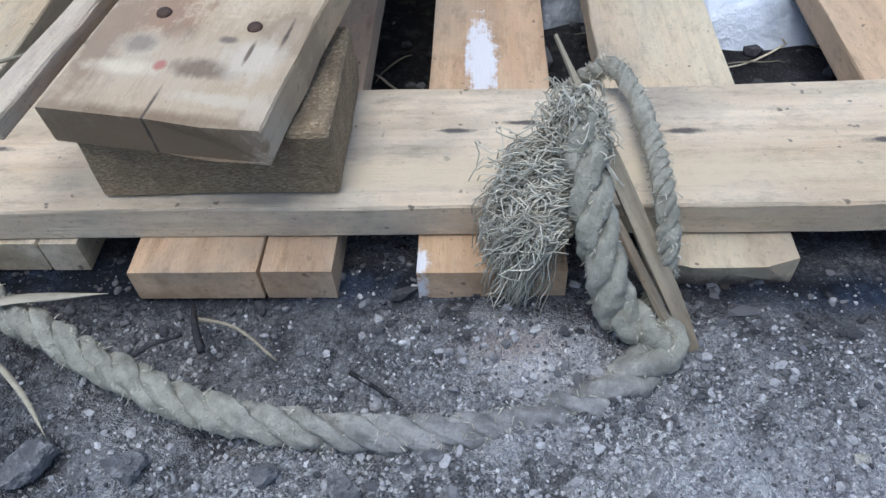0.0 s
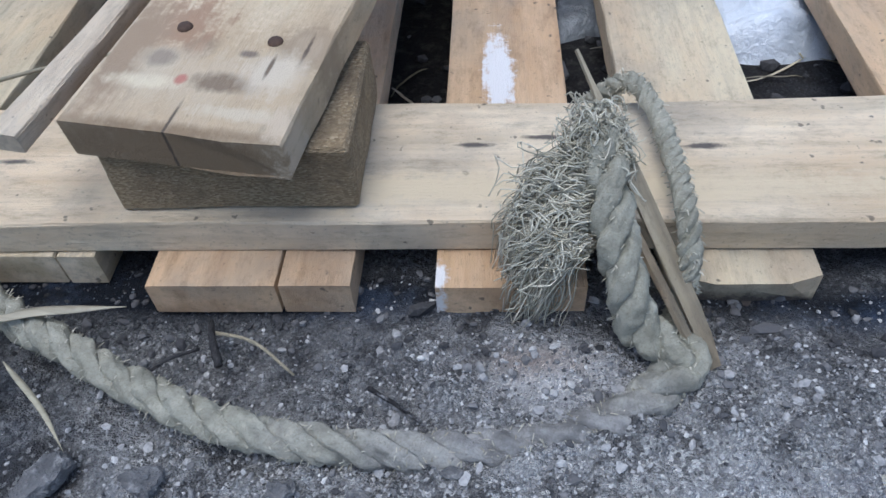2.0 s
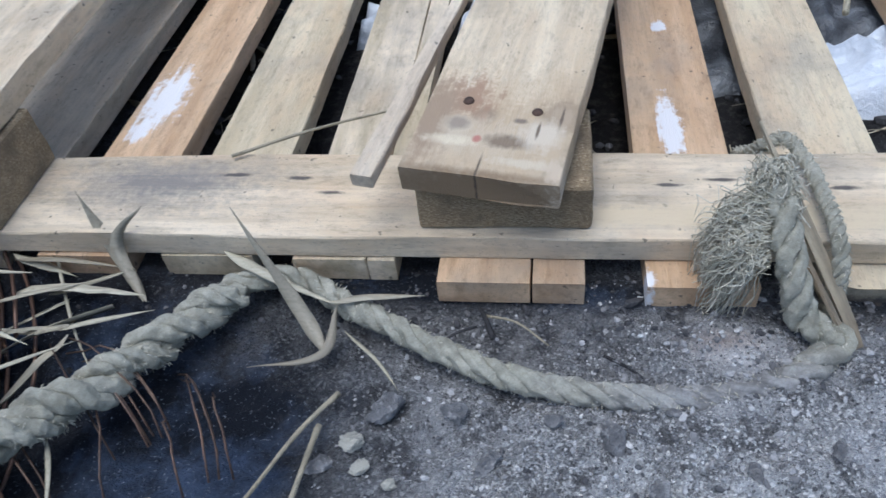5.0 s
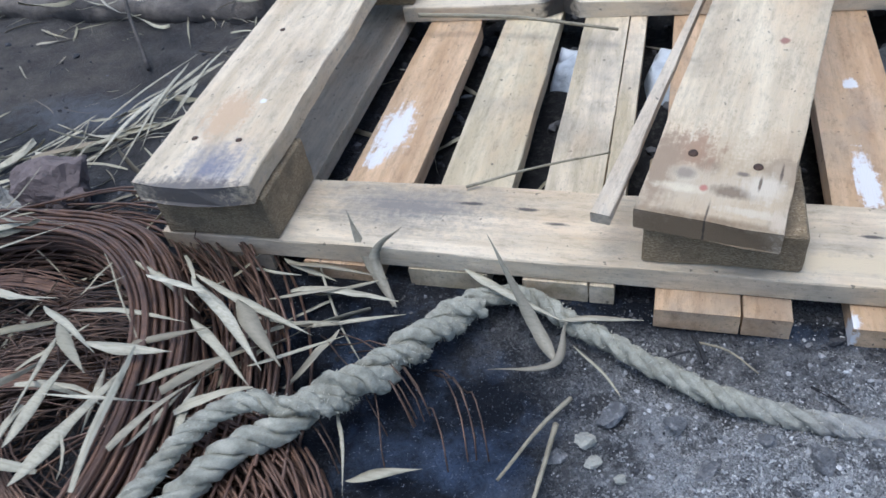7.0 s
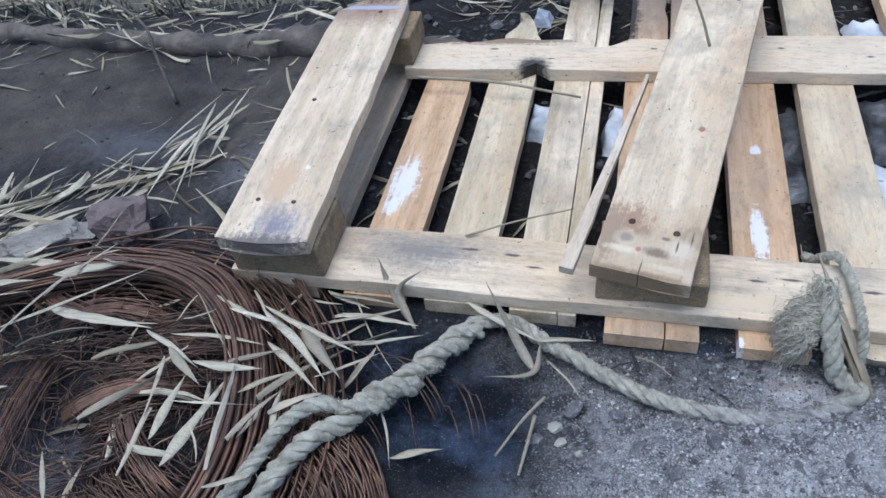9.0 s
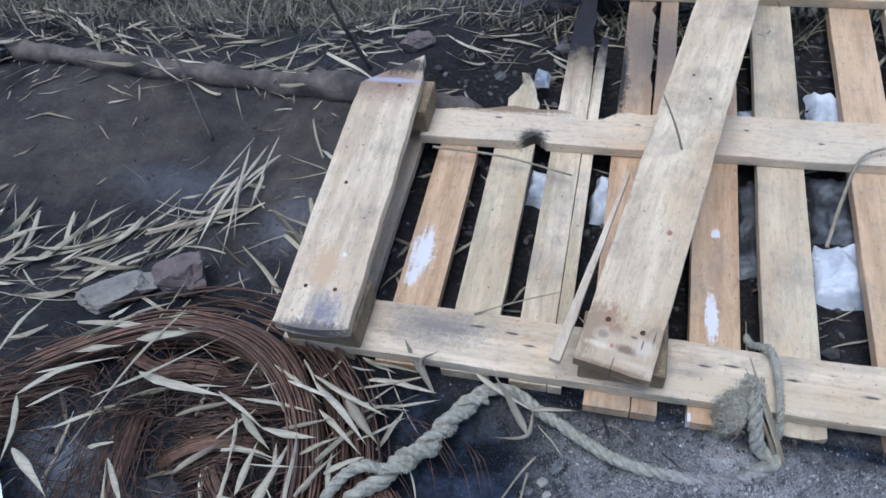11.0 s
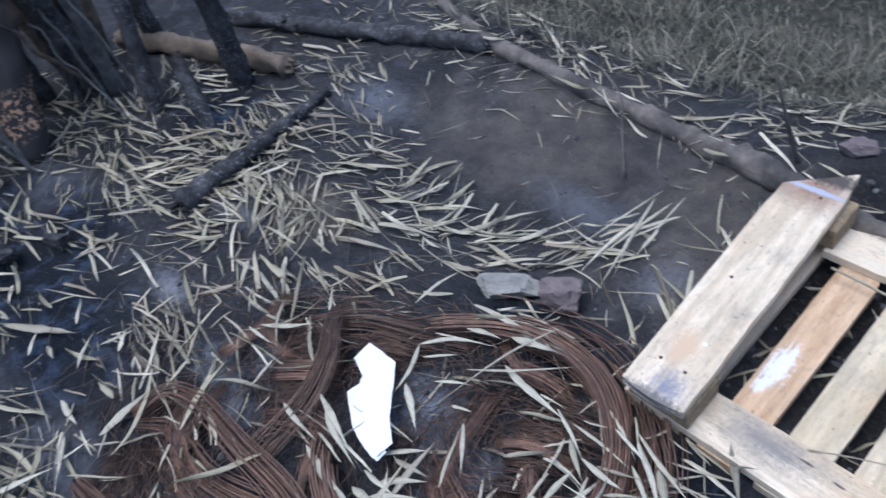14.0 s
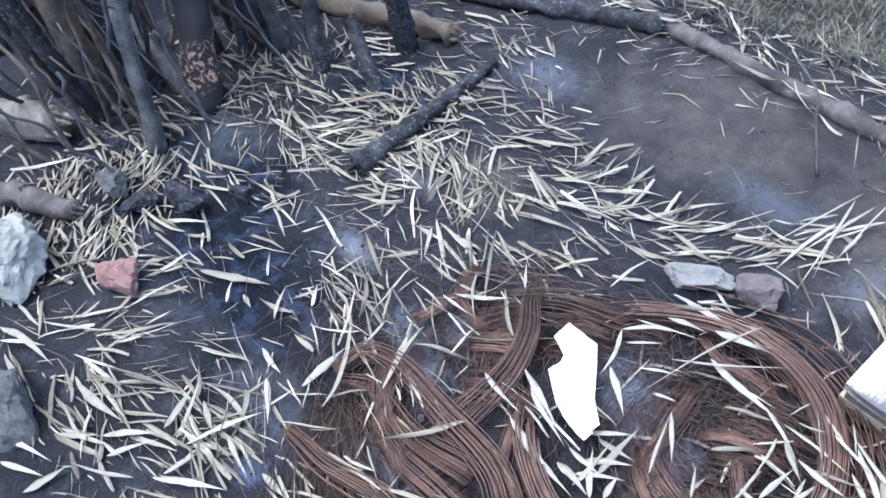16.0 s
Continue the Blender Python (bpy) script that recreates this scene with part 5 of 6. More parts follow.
leaf_between((-1.306, -1.156, 0.018), (-1.182, -1.042, 0.024), 0.019, 0.08, 0.7, 0.3, None, ON_SOOT)
leaf_between((-1.330, -1.188, 0.018), (-1.445, -1.286, 0.024), 0.010, 0.08, 0.8, 0.3, None, ON_SOOT)
leaf_between((-1.436, -1.381, 0.018), (-1.436, -1.289, 0.024), 0.024, 0.08, 0.3, 0.3, None, ON_SOOT)
leaf_between((-1.535, -1.292, 0.018), (-1.470, -1.217, 0.024), 0.015, 0.08, 0.4, 0.3, None, ON_SOOT)
leaf_between((-1.469, -1.212, 0.018), (-1.393, -1.110, 0.024), 0.020, 0.08, 0.5, 0.3, None, ON_SOOT)
leaf_between((-1.945, -1.338, 0.018), (-1.730, -1.255, 0.024), 0.022, 0.08, 0.6, 0.3, None, ON_SOOT)
leaf_between((-1.318, -0.912, 0.018), (-1.318, -0.829, 0.024), 0.010, 0.08, 0.7, 0.3, None, ON_SOOT)
leaf_between((-1.417, -1.007, 0.018), (-1.328, -1.017, 0.024), 0.016, 0.08, 0.8, 0.3, None, ON_SOOT)
leaf_between((-1.471, -0.845, 0.018), (-1.372, -0.841, 0.024), 0.016, 0.08, 0.3, 0.3, None, ON_SOOT)
leaf_between((-1.387, -0.873, 0.018), (-1.273, -0.917, 0.024), 0.018, 0.08, 0.4, 0.3, None, ON_SOOT)
leaf_between((-1.706, -1.113, 0.018), (-1.680, -1.054, 0.024), 0.012, 0.08, 0.5, 0.3, None, ON_SOOT)
leaf_between((-1.566, -0.723, 0.018), (-1.541, -0.641, 0.024), 0.009, 0.08, 0.6, 0.3, None, ON_SOOT)
leaf_between((-1.657, -0.815, 0.018), (-1.599, -0.817, 0.024), 0.016, 0.08, 0.7, 0.3, None, ON_SOOT)
leaf_between((-1.534, -0.788, 0.018), (-1.612, -0.716, 0.024), 0.013, 0.08, 0.8, 0.3, None, ON_SOOT)
leaf_between((-1.513, -0.698, 0.018), (-1.562, -0.656, 0.024), 0.013, 0.08, 0.3, 0.3, None, ON_SOOT)
leaf_between((-1.898, -1.346, 0.018), (-1.802, -1.256, 0.024), 0.013, 0.08, 0.4, 0.3, None, ON_SOOT)
leaf_between((-1.718, -1.045, 0.018), (-1.714, -0.968, 0.024), 0.009, 0.08, 0.5, 0.3, None, ON_SOOT)
leaf_between((-1.896, -1.248, 0.018), (-1.755, -1.124, 0.024), 0.008, 0.08, 0.6, 0.3, None, ON_SOOT)
leaf_between((-1.660, -0.859, 0.018), (-1.713, -0.819, 0.024), 0.012, 0.08, 0.7, 0.3, None, ON_SOOT)
leaf_between((-1.545, -1.282, 0.018), (-1.422, -1.199, 0.024), 0.013, 0.08, 0.8, 0.3, None, ON_SOOT)
leaf_between((-1.413, -1.219, 0.018), (-1.380, -1.115, 0.024), 0.014, 0.08, 0.3, 0.3, None, ON_SOOT)
leaf_between((-1.300, -1.135, 0.018), (-1.296, -1.062, 0.024), 0.015, 0.08, 0.4, 0.3, None, ON_SOOT)
leaf_between((-1.540, -1.407, 0.018), (-1.439, -1.333, 0.024), 0.015, 0.08, 0.5, 0.3, None, ON_SOOT)
leaf_between((-1.609, -1.395, 0.018), (-1.465, -1.313, 0.024), 0.014, 0.08, 0.6, 0.3, None, ON_SOOT)
BROWN_LEAF = straw_material("brown_dry_leaf", False, ((0.30, 0.265, 0.20), (0.40, 0.36, 0.275), (0.23, 0.20, 0.15)))
leaf_between((-0.533, -0.313, 0.075), (-0.514, -0.177, 0.062), 0.016, 0.1, 0.3)
leaf_between((-0.538, -0.176, 0.064), (-0.464, -0.144, 0.066), 0.009)
leaf_between((-0.627, -0.139, 0.055), (-0.490, -0.143, 0.066), 0.008)
leaf_between((-0.673, -0.131, 0.045), (-0.565, -0.182, 0.056), 0.011)
leaf_between((-0.515, -0.093, 0.066), (-0.408, -0.169, 0.052), 0.015, 0.25, 1.2)
leaf_between((-0.457, -0.111, 0.066), (-0.390, -0.166, 0.058), 0.022, 0.3, 0.3, 0.7)
leaf_between((-0.495, -0.133, 0.058), (-0.410, -0.186, 0.052), 0.012, 0.2)
leaf_between((-0.526, -0.077, 0.052), (-0.392, -0.114, 0.034), 0.012)
leaf_between((-0.470, -0.017, 0.022), (-0.409, -0.030, 0.012), 0.012)
leaf_between((-0.465, -0.023, 0.022), (-0.354, -0.027, 0.022), 0.008)
leaf_between((-0.424, -0.050, 0.012), (-0.354, -0.027, 0.022), 0.010)
leaf_between((-0.319, -0.227, 0.012), (-0.264, -0.205, 0.012), 0.010)
leaf_between((-0.437, -0.254, 0.064), (-0.453, -0.189, 0.055), 0.010)
leaf_between((-0.473, -0.262, 0.064), (-0.462, -0.202, 0.055), 0.008)
leaf_between((-0.618, -0.171, 0.054), (-0.594, -0.267, 0.055), 0.008)
leaf_between((-0.536, -0.200, 0.064), (-0.523, -0.256, 0.055), 0.008)
leaf_between((-0.469, -0.077, 0.024), (-0.377, -0.040, 0.022), 0.006)
leaf_between((-0.394, -0.088, 0.018), (-0.327, -0.059, 0.012), 0.007)
leaf_between((-0.591, -0.078, 0.064), (-0.495, -0.122, 0.054), 0.009)
leaf_between((-0.719, -0.131, 0.05), (-0.659, -0.123, 0.05), 0.007)
leaf_between((-0.428, -0.162, 0.044), (-0.365, -0.100, 0.024), 0.006)
leaf_between((-0.500, -0.211, 0.064), (-0.446, -0.164, 0.056), 0.008)
leaf_between((-0.282, -0.011, 0.030), (-0.180, -0.052, 0.020), 0.011, 0.1, 0.4, 0.4, None, "bleached dry leaf laid over the rope")
leaf_between((-0.186, -0.050, 0.022), (-0.118, -0.036, 0.018), 0.010, 0.1, 0.4, 0.4, None, "bleached dry leaf laid over the rope")
leaf_between((-0.173, -0.068, 0.012), (-0.125, -0.111, 0.004), 0.004)
leaf_between((-0.343, -0.179, 0.028), (-0.313, -0.243, 0.02), 0.004)
leaf_between((-0.342, -0.047, 0.006), (-0.396, 0.002, 0.078), 0.013, 0.0, 0.5, 0.9, (-0.378, -0.012, 0.030), "curled dry leaf standing before the pallet", BROWN_LEAF)
leaf_between((-0.345, -0.047, 0.006), (-0.338, -0.006, 0.072), 0.014, 0.0, 0.8, 0.8, (-0.367, -0.018, 0.040), "curled dry leaf standing before the pallet", BROWN_LEAF)
leaf_between((-0.184, -0.085, 0.006), (-0.249, -0.030, 0.096), 0.013, 0.0, 0.6, 0.5, (-0.209, -0.058, 0.026), "dark dry blade standing before the pallet", BROWN_LEAF)
leaf_between((-0.182, -0.050, 0.018), (-0.240, -0.100, 0.004), 0.008, 0.0, 0.8, 0.5, (-0.186, -0.088, 0.010), "curled dry leaf on ash", BROWN_LEAF)


def stick(pts, r, material, label, name="stick", category="stick", ground=True):
    path = [up(*p) if ground else p for p in pts]
    v, f = tube(spline(path, 5), lambda q: r * (1 - 0.35 * q), 6, 0.25, pts[0][0] * 9)
    return tagged(put(name, mesh_from(name, v, f), material), label, category)


REED = bark_material("dry_reed", (0.30, 0.26, 0.18), (0.46, 0.41, 0.30), 0.15)
stick([(-0.167, -0.115, 0.004), (-0.186, -0.150, 0.007), (-0.208, -0.198, 0.004)], 0.0022, REED, "thin dry stick lying on ash")
stick([(-0.174, -0.141, 0.004), (-0.176, -0.175, 0.006), (-0.179, -0.215, 0.004)], 0.0024, REED, "thin dry stick lying on ash")
stick([(-0.304, 0.083, 0.049), (-0.24, 0.118, 0.052), (-0.171, 0.153, 0.050)], 0.0016, REED, "thin dry reed laid across the pallet boards", ground=False)
stick([(-0.470, 0.437, 0.052), (-0.33, 0.436, 0.050), (-0.195, 0.412, 0.047)], 0.003, REED, "dry reed laid across the pallet boards", ground=False)
stick([(-0.076, -0.040, 0.004), (-0.05, -0.048, 0.008), (-0.026, -0.064, 0.004)], 0.0012, REED, "thin dry twig on ash")
stick([(0.012, -0.069, 0.003), (0.026, -0.078, 0.005), (0.039, -0.086, 0.003)], 0.0014, CHAR, "charred wood chip on ash", "wood_chip", "wood chip")
stick([(-0.105, -0.068, 0.003), (-0.092, -0.058, 0.005), (-0.079, -0.050, 0.003)], 0.0014, CHAR, "charred wood chip on ash", "wood_chip", "wood chip")
stick([(-0.066, -0.060, 0.003), (-0.072, -0.047, 0.007), (-0.078, -0.033, 0.003)], 0.0024, CHAR, "charred wood chip on ash", "wood_chip", "wood chip")
stick([(0.240, 0.330, 0.040), (0.268, 0.44, 0.052), (0.300, 0.53, 0.056), (0.348, 0.562, 0.06)], 0.0035, REED, "bent dry reed stem hooked on the pallet", ground=False)
stick([(-0.693, 0.696, 0.03), (-0.709, 0.668, 0.14), (-0.733, 0.631, 0.31)], 0.006, BARK, "broken twig standing at the log")
stick([(-1.046, 0.512, 0.004), (-1.148, 0.629, 0.05), (-1.194, 0.685, 0.085), (-1.292, 0.722, 0.125)], 0.0045, BARK, "forked twig leaning on the log")
stick([(-0.015, 0.412, 0.146), (-0.032, 0.42, 0.19), (-0.060, 0.43, 0.245)], 0.0022, REED, "thin splint standing on the runner board", "splint", "splint", ground=False)
for k in range(9):
    leaf_between((-0.915 + 0.016 * (k * 5 % 7), 0.50 - 0.03 * (k * 3 % 5), 0.024), (-0.985 + 0.019 * k + 0.02 * (k * 3 % 4), 0.150 + 0.03 * (k * 5 % 7), 0.012), 0.005 + 0.0018 * (k % 5), 0.1, 0.5, 0.4, None, "long pale dry leaf in a fanned bundle")


def splinters():
    me = board_mesh("splinter", 0.372, 0.016, 0.011, seed=41.0, left=lambda f: 0.006 * f, right=lambda f: 0.005 * f, worn=0.002)
    w = wood("splinter_wood", (0.66, 0.56, 0.43), (0.50, 0.38, 0.26), DIRT, grime=0.3)
    d = Vector((0.065, 0.362, 0.024))
    tagged(put("splinter", me, w, None, pose(-0.160, -0.001, 0.0925, 0, -3.6, math.degrees(math.atan2(d.y, d.x)))), "long split wood splinter leaning on the pallet", "splinter")
    me = board_mesh("bark_strip", 0.165, 0.0088, 0.003, seed=43.0, left=lambda f: 0.0038 * smooth(0.55, 1, f) + 0.003 * (1 - smooth(0, 0.15, f)), right=lambda f: 0.0038 * smooth(0.5, 1, f), worn=0.0016)
    w = wood("bark_strip_wood", (0.42, 0.36, 0.26), (0.20, 0.165, 0.115), (0.10, 0.085, 0.065), grime=0.8)
    a, b_ = Vector((0.179, -0.049, 0.004)), Vector((0.1155, 0.040, 0.101))
    d = (b_ - a).normalized()
    y = d.cross(Vector((0.25, -0.75, 0.6))).normalized()
    m = Matrix((d, -y, d.cross(-y))).transposed().to_4x4()
    tagged(put("bark_strip", me, w, None, Matrix.Translation(a) @ m), "split bark strip stuck through the frayed rope", "bark strip")
    tagged(put("bark_strip", me, w, None, Matrix.Translation(a + Vector((-0.009, -0.002, 0.004))) @ m @ pose(0, 0, 0, 40, 0, 3) @ Matrix.Scale(0.7, 4)), "split bark strip stuck through the frayed rope", "bark strip")


splinters()


# ---- stones, paper, plastic ----
def stone_material(name, a, b_col, fleck):
    m, n, l, b = blank(name)
    tc = n.new("ShaderNodeTexCoord")
    pos = tc.outputs["Object"]
    k, f = noise_node(n, l, pos, 18.0, 7, 0.65), noise_node(n, l, pos, 150.0, 5, 0.7)
    col = mix(n, l, grey(n, l, k, 0.35, 0.65), a, b_col)
    col = mix(n, l, calc(n, l, "MULTIPLY", grey(n, l, f, 0.52, 0.68), 0.6), col, fleck)
    l.new(col, b.inputs["Base Color"])
    b.inputs["Roughness"].default_value = 0.9
    relief(n, l, b, calc(n, l, "ADD", k, f), 0.8, 0.006)
    return m


def stone(x, y, size, material, seed, label, yaw=0.0, sink=0.35, name="stone", category="stone"):
    bm = bmesh.new()
    bmesh.ops.create_icosphere(bm, subdivisions=4, radius=1.0)
    for v in bm.verts:
        p = v.co.copy()
        # planes cut the ball into a broken block
        r = 1.0
        for k in range(14):
            d = Vector((noise.noise(Vector((k, seed, 0.5))), noise.noise(Vector((k, seed, 7.5))), noise.noise(Vector((k, seed, 13.5))))).normalized()
            t = p.dot(d)
            cut = 0.42 + 0.22 * abs(noise.noise(Vector((k, seed, 21.5)))) * 2
            if t > cut:
                r = min(r, cut / t)
        v.co = p * r * (1 + 0.16 * noise.noise(p * 2.5 + Vector((seed, 0, 0))) + 0.09 * noise.noise(p * 6 + Vector((seed, 0, 0))) + 0.05 * noise.noise(p * 14 + Vector((seed, 0, 0))))
        v.co = Vector((v.co.x * size[0], v.co.y * size[1], v.co.z * size[2]))
    me = bpy.data.meshes.new(name)
    bm.to_mesh(me)
    bm.free()
    ob = put(name, me, material, None, pose(x, y, surface(x, y) + size[2] * (1 - sink) * 0.75, 0, 0, yaw))
    return tagged(ob, label, category)


PALE_STONE = stone_material("pale_stone", (0.22, 0.21, 0.185), (0.36, 0.34, 0.305), (0.16, 0.15, 0.14))
RED_STONE = stone_material("reddish_stone", (0.16, 0.125, 0.12), (0.22, 0.175, 0.165), (0.10, 0.09, 0.09))
BRICK_STONE = stone_material("brick_red_stone", (0.24, 0.13, 0.105), (0.36, 0.205, 0.165), (0.17, 0.12, 0.11))
GREY_STONE = stone_material("grey_stone", (0.09, 0.088, 0.085), (0.19, 0.18, 0.165), (0.04, 0.04, 0.04))
LIME_STONE = stone_material("lime_stone", (0.33, 0.315, 0.265), (0.50, 0.485, 0.42), (0.15, 0.14, 0.12))
COAL = stone_material("cinder_lump", (0.08, 0.08, 0.084), (0.24, 0.237, 0.24), (0.42, 0.415, 0.41))
stone(-1.009, 0.041, (0.125, 0.06, 0.046), PALE_STONE, 1.3, "pale grey broken stone beside the wire coil", 22)
stone(-0.868, 0.091, (0.076, 0.060, 0.050), RED_STONE, 2.9, "dull reddish broken stone beside the wire coil", 15)
stone(-1.906, -1.045, (0.095, 0.075, 0.066), BRICK_STONE, 4.1, "brick-red broken stone among straw", 40)
stone(-2.151, -1.254, (0.18, 0.16, 0.15), LIME_STONE, 5.7, "large pale crumbly stone by the stump", 10)
stone(-1.682, -1.375, (0.16, 0.125, 0.11), GREY_STONE, 6.2, "grey sooty stone in straw", 30)
stone(-2.068, -0.801, (0.085, 0.06, 0.07), CHAR, 7.7, "charred lump beside the burnt stump", 35)
stone(-2.176, -0.899, (0.07, 0.06, 0.05), CHAR, 8.2, "charred lump beside the burnt stump", 65)
stone(-2.319, -0.948, (0.09, 0.07, 0.06), GREY_STONE, 9.4, "sooty stone beside the burnt stump", 5)
stone(-2.023, -0.661, (0.05, 0.04, 0.045), CHAR, 10.4, "charred lump beside the burnt stump", 5)
stone(-0.621, 0.802, (0.05, 0.045, 0.04), RED_STONE, 11.4, "dull stone behind the fallen log", 5)
lump_rng = random.Random(8)
for x, y, s in ((-0.135, -0.125, 0.016), (-0.085, -0.120, 0.013), (-0.020, -0.122, 0.010), (0.018, -0.128, 0.014), (0.055, -0.110, 0.005), (-0.17, -0.165, 0.011), (0.262, -0.088, 0.008), (-0.06, -0.155, 0.012), (0.10, -0.15, 0.009), (0.15, -0.13, 0.007), (-0.02, -0.18, 0.013), (0.045, -0.17, 0.010), (0.30, -0.06, 0.006)):
    stone(x, y, (s * 1.2, s * 0.85, s * 0.7), COAL, x * 31 + 3, "grey cinder lump lying in ash", lump_rng.uniform(0, 180), 0.45, "cinder_lump", "cinder")
for x, y, s in ((-0.150, -0.150, 0.012), (-0.142, -0.166, 0.008), (-0.120, -0.175, 0.006), (0.290, -0.045, 0.004), (0.24, -0.105, 0.004)):
    stone(x, y, (s * 1.2, s * 0.9, s * 0.7), LIME_STONE, x * 17 + 5, "small whitish stone in ash", 20, 0.4, "pebble", "stone")


def rubble():
    """Loose grit and cinders, each a small broken grain."""
    g = (1 + 5 ** 0.5) / 2
    base = [Vector(v).normalized() for v in ((-1, g, 0), (1, g, 0), (-1, -g, 0), (1, -g, 0), (0, -1, g), (0, 1, g), (0, -1, -g), (0, 1, -g), (g, 0, -1), (g, 0, 1), (-g, 0, -1), (-g, 0, 1))]
    tri = ((0, 11, 5), (0, 5, 1), (0, 1, 7), (0, 7, 10), (0, 10, 11), (1, 5, 9), (5, 11, 4), (11, 10, 2), (10, 7, 6), (7, 1, 8), (3, 9, 4), (3, 4, 2), (3, 2, 6), (3, 6, 8), (3, 8, 9), (4, 9, 5), (2, 4, 11), (6, 2, 10), (8, 6, 7), (9, 8, 1))
    r_ = random.Random(3)
    for label, count, box, sizes, material in (
            ("loose grey ash grit and cinders", 20000, (-0.20, 0.42, -0.26, 0.0), (0.0004, 0.0013), "GRIT"),
            ("dark cinder crumbs on scorched earth", 2600, (-2.7, -0.36, -1.35, 0.6), (0.001, 0.0035), "CRUMB"),
            ("charcoal shards along the pallet front", 520, (-0.35, 0.5, -0.05, 0.01), (0.0008, 0.0030), "CRUMB"),
            ("charcoal crumbs below the pallet", 700, (-0.55, 0.45, 0.1, 1.0), (0.002, 0.008), "CRUMB")):
        h = Heap()
        for _ in range(count):
            x, y = r_.uniform(box[0], box[1]), r_.uniform(box[2], box[3])
            if material == "GRIT" and (y > -0.035 and r_.random() < 0.85 or r_.random() > smooth(-0.20, 0.02, x)):
                continue
            if material == "GRIT" and noise.noise(Vector((x * 11, y * 11, 3))) < -0.25 and r_.random() < 0.7:
                continue
            s = r_.uniform(*sizes) * (2.4 if r_.random() < 0.08 else 1.0)
            sc = Vector((s * r_.uniform(0.7, 1.5), s * r_.uniform(0.6, 1.2), s * r_.uniform(0.4, 0.9)))
            m = lay(x, y, surface(x, y) + sc.z * 0.35, r_.uniform(0, 6.3), r_.gauss(0, 0.4), r_.gauss(0, 0.4))
            h.add(([Vector((b_.x * sc.x, b_.y * sc.y, b_.z * sc.z)) * r_.uniform(0.7, 1.25) for b_ in base], tri), m)
        ob = put("grit", h.mesh("grit", False), GRIT if material == "GRIT" else CRUMB)
        tagged(ob, label, "grit", kind="stuff")


def grit_material(name, stops):
    m, n, l, b = blank(name)
    ge, tc = n.new("ShaderNodeNewGeometry"), n.new("ShaderNodeTexCoord")
    col = ramp(n, l, ge.outputs["Random Per Island"], *stops)
    k = noise_node(n, l, tc.outputs["Object"], 500.0, 4, 0.6)
    l.new(mix(n, l, calc(n, l, "MULTIPLY", grey(n, l, k, 0.45, 0.65), 0.4), col, (0.1, 0.1, 0.105)), b.inputs["Base Color"])
    b.inputs["Roughness"].default_value = 0.9
    return m


GRIT = grit_material("ash_grit", ((0.0, (0.04, 0.04, 0.045)), (0.35, (0.17, 0.167, 0.17)), (0.7, (0.38, 0.375, 0.375)), (0.94, (0.46, 0.455, 0.45)), (1.0, (0.62, 0.61, 0.60))))
CRUMB = grit_material("cinder_crumbs", ((0.0, (0.015, 0.015, 0.017)), (0.6, (0.06, 0.058, 0.062)), (0.95, (0.13, 0.126, 0.13)), (1.0, (0.26, 0.26, 0.27))))
rubble()


def paper_material():
    m, n, l, b = blank("white_paper")
    tc = n.new("ShaderNodeTexCoord")
    k = noise_node(n, l, tc.outputs["Object"], 25.0, 5, 0.6)
    col = mix(n, l, grey(n, l, k, 0.4, 0.7), (0.80, 0.80, 0.82), (0.68, 0.68, 0.72))
    f = noise_node(n, l, tc.outputs["Object"], 260.0, 4, 0.6)
    col = mix(n, l, calc(n, l, "MULTIPLY", grey(n, l, f, 0.62, 0.75), 0.4), col, (0.3, 0.28, 0.26))
    l.new(col, b.inputs["Base Color"])
    b.inputs["Roughness"].default_value = 0.7
    relief(n, l, b, k, 0.15, 0.002)
    return m


PAPER = paper_material()


def torn_paper(outline, z, tilt, seed, label):
    """A flat torn piece, creased a little, with thickness."""
    n = len(outline)
    cx, cy = sum(p[0] for p in outline) / n, sum(p[1] for p in outline) / n
    edge = []
    for (x0, y0), (x1, y1) in zip(outline, outline[1:] + outline[:1]):
        for k in range(6):
            f = k / 6
            j = noise.noise(Vector((x0 * 90 + f * 5, y0 * 90, seed))) * 0.0018
            edge.append((x0 + (x1 - x0) * f + j, y0 + (y1 - y0) * f - j))
    top = []
    rows = 5
    for r in range(1, rows + 1):
        for x, y in edge:
            px, py = cx + (x - cx) * r / rows, cy + (y - cy) * r / rows
            crease = 0.004 * abs(noise.noise(Vector((px * 16, py * 16, seed)))) + 0.003 * noise.noise(Vector((px * 40, py * 40, seed)))
            top.append((px, py, z + tilt * (px - cx) + crease))
    m = len(edge)
    count = len(top)
    verts = top + [(x, y, zz - 0.0009) for x, y, zz in top]
    faces = [tuple(range(m)), tuple(reversed(range(count, count + m)))]
    for r in range(rows - 1):
        for k in range(m):
            q = (r * m + k, (r + 1) * m + k, (r + 1) * m + (k + 1) % m, r * m + (k + 1) % m)
            faces += [q, tuple(count + i for i in reversed(q))]
    for k in range(m):
        e, e2 = (rows - 1) * m + k, (rows - 1) * m + (k + 1) % m
        faces.append((e, count + e, count + e2, e2))
    me = mesh_from("paper_scrap", verts, faces, False)
    return tagged(put("paper_scrap", me, PAPER), label, "paper", "paper scraps")


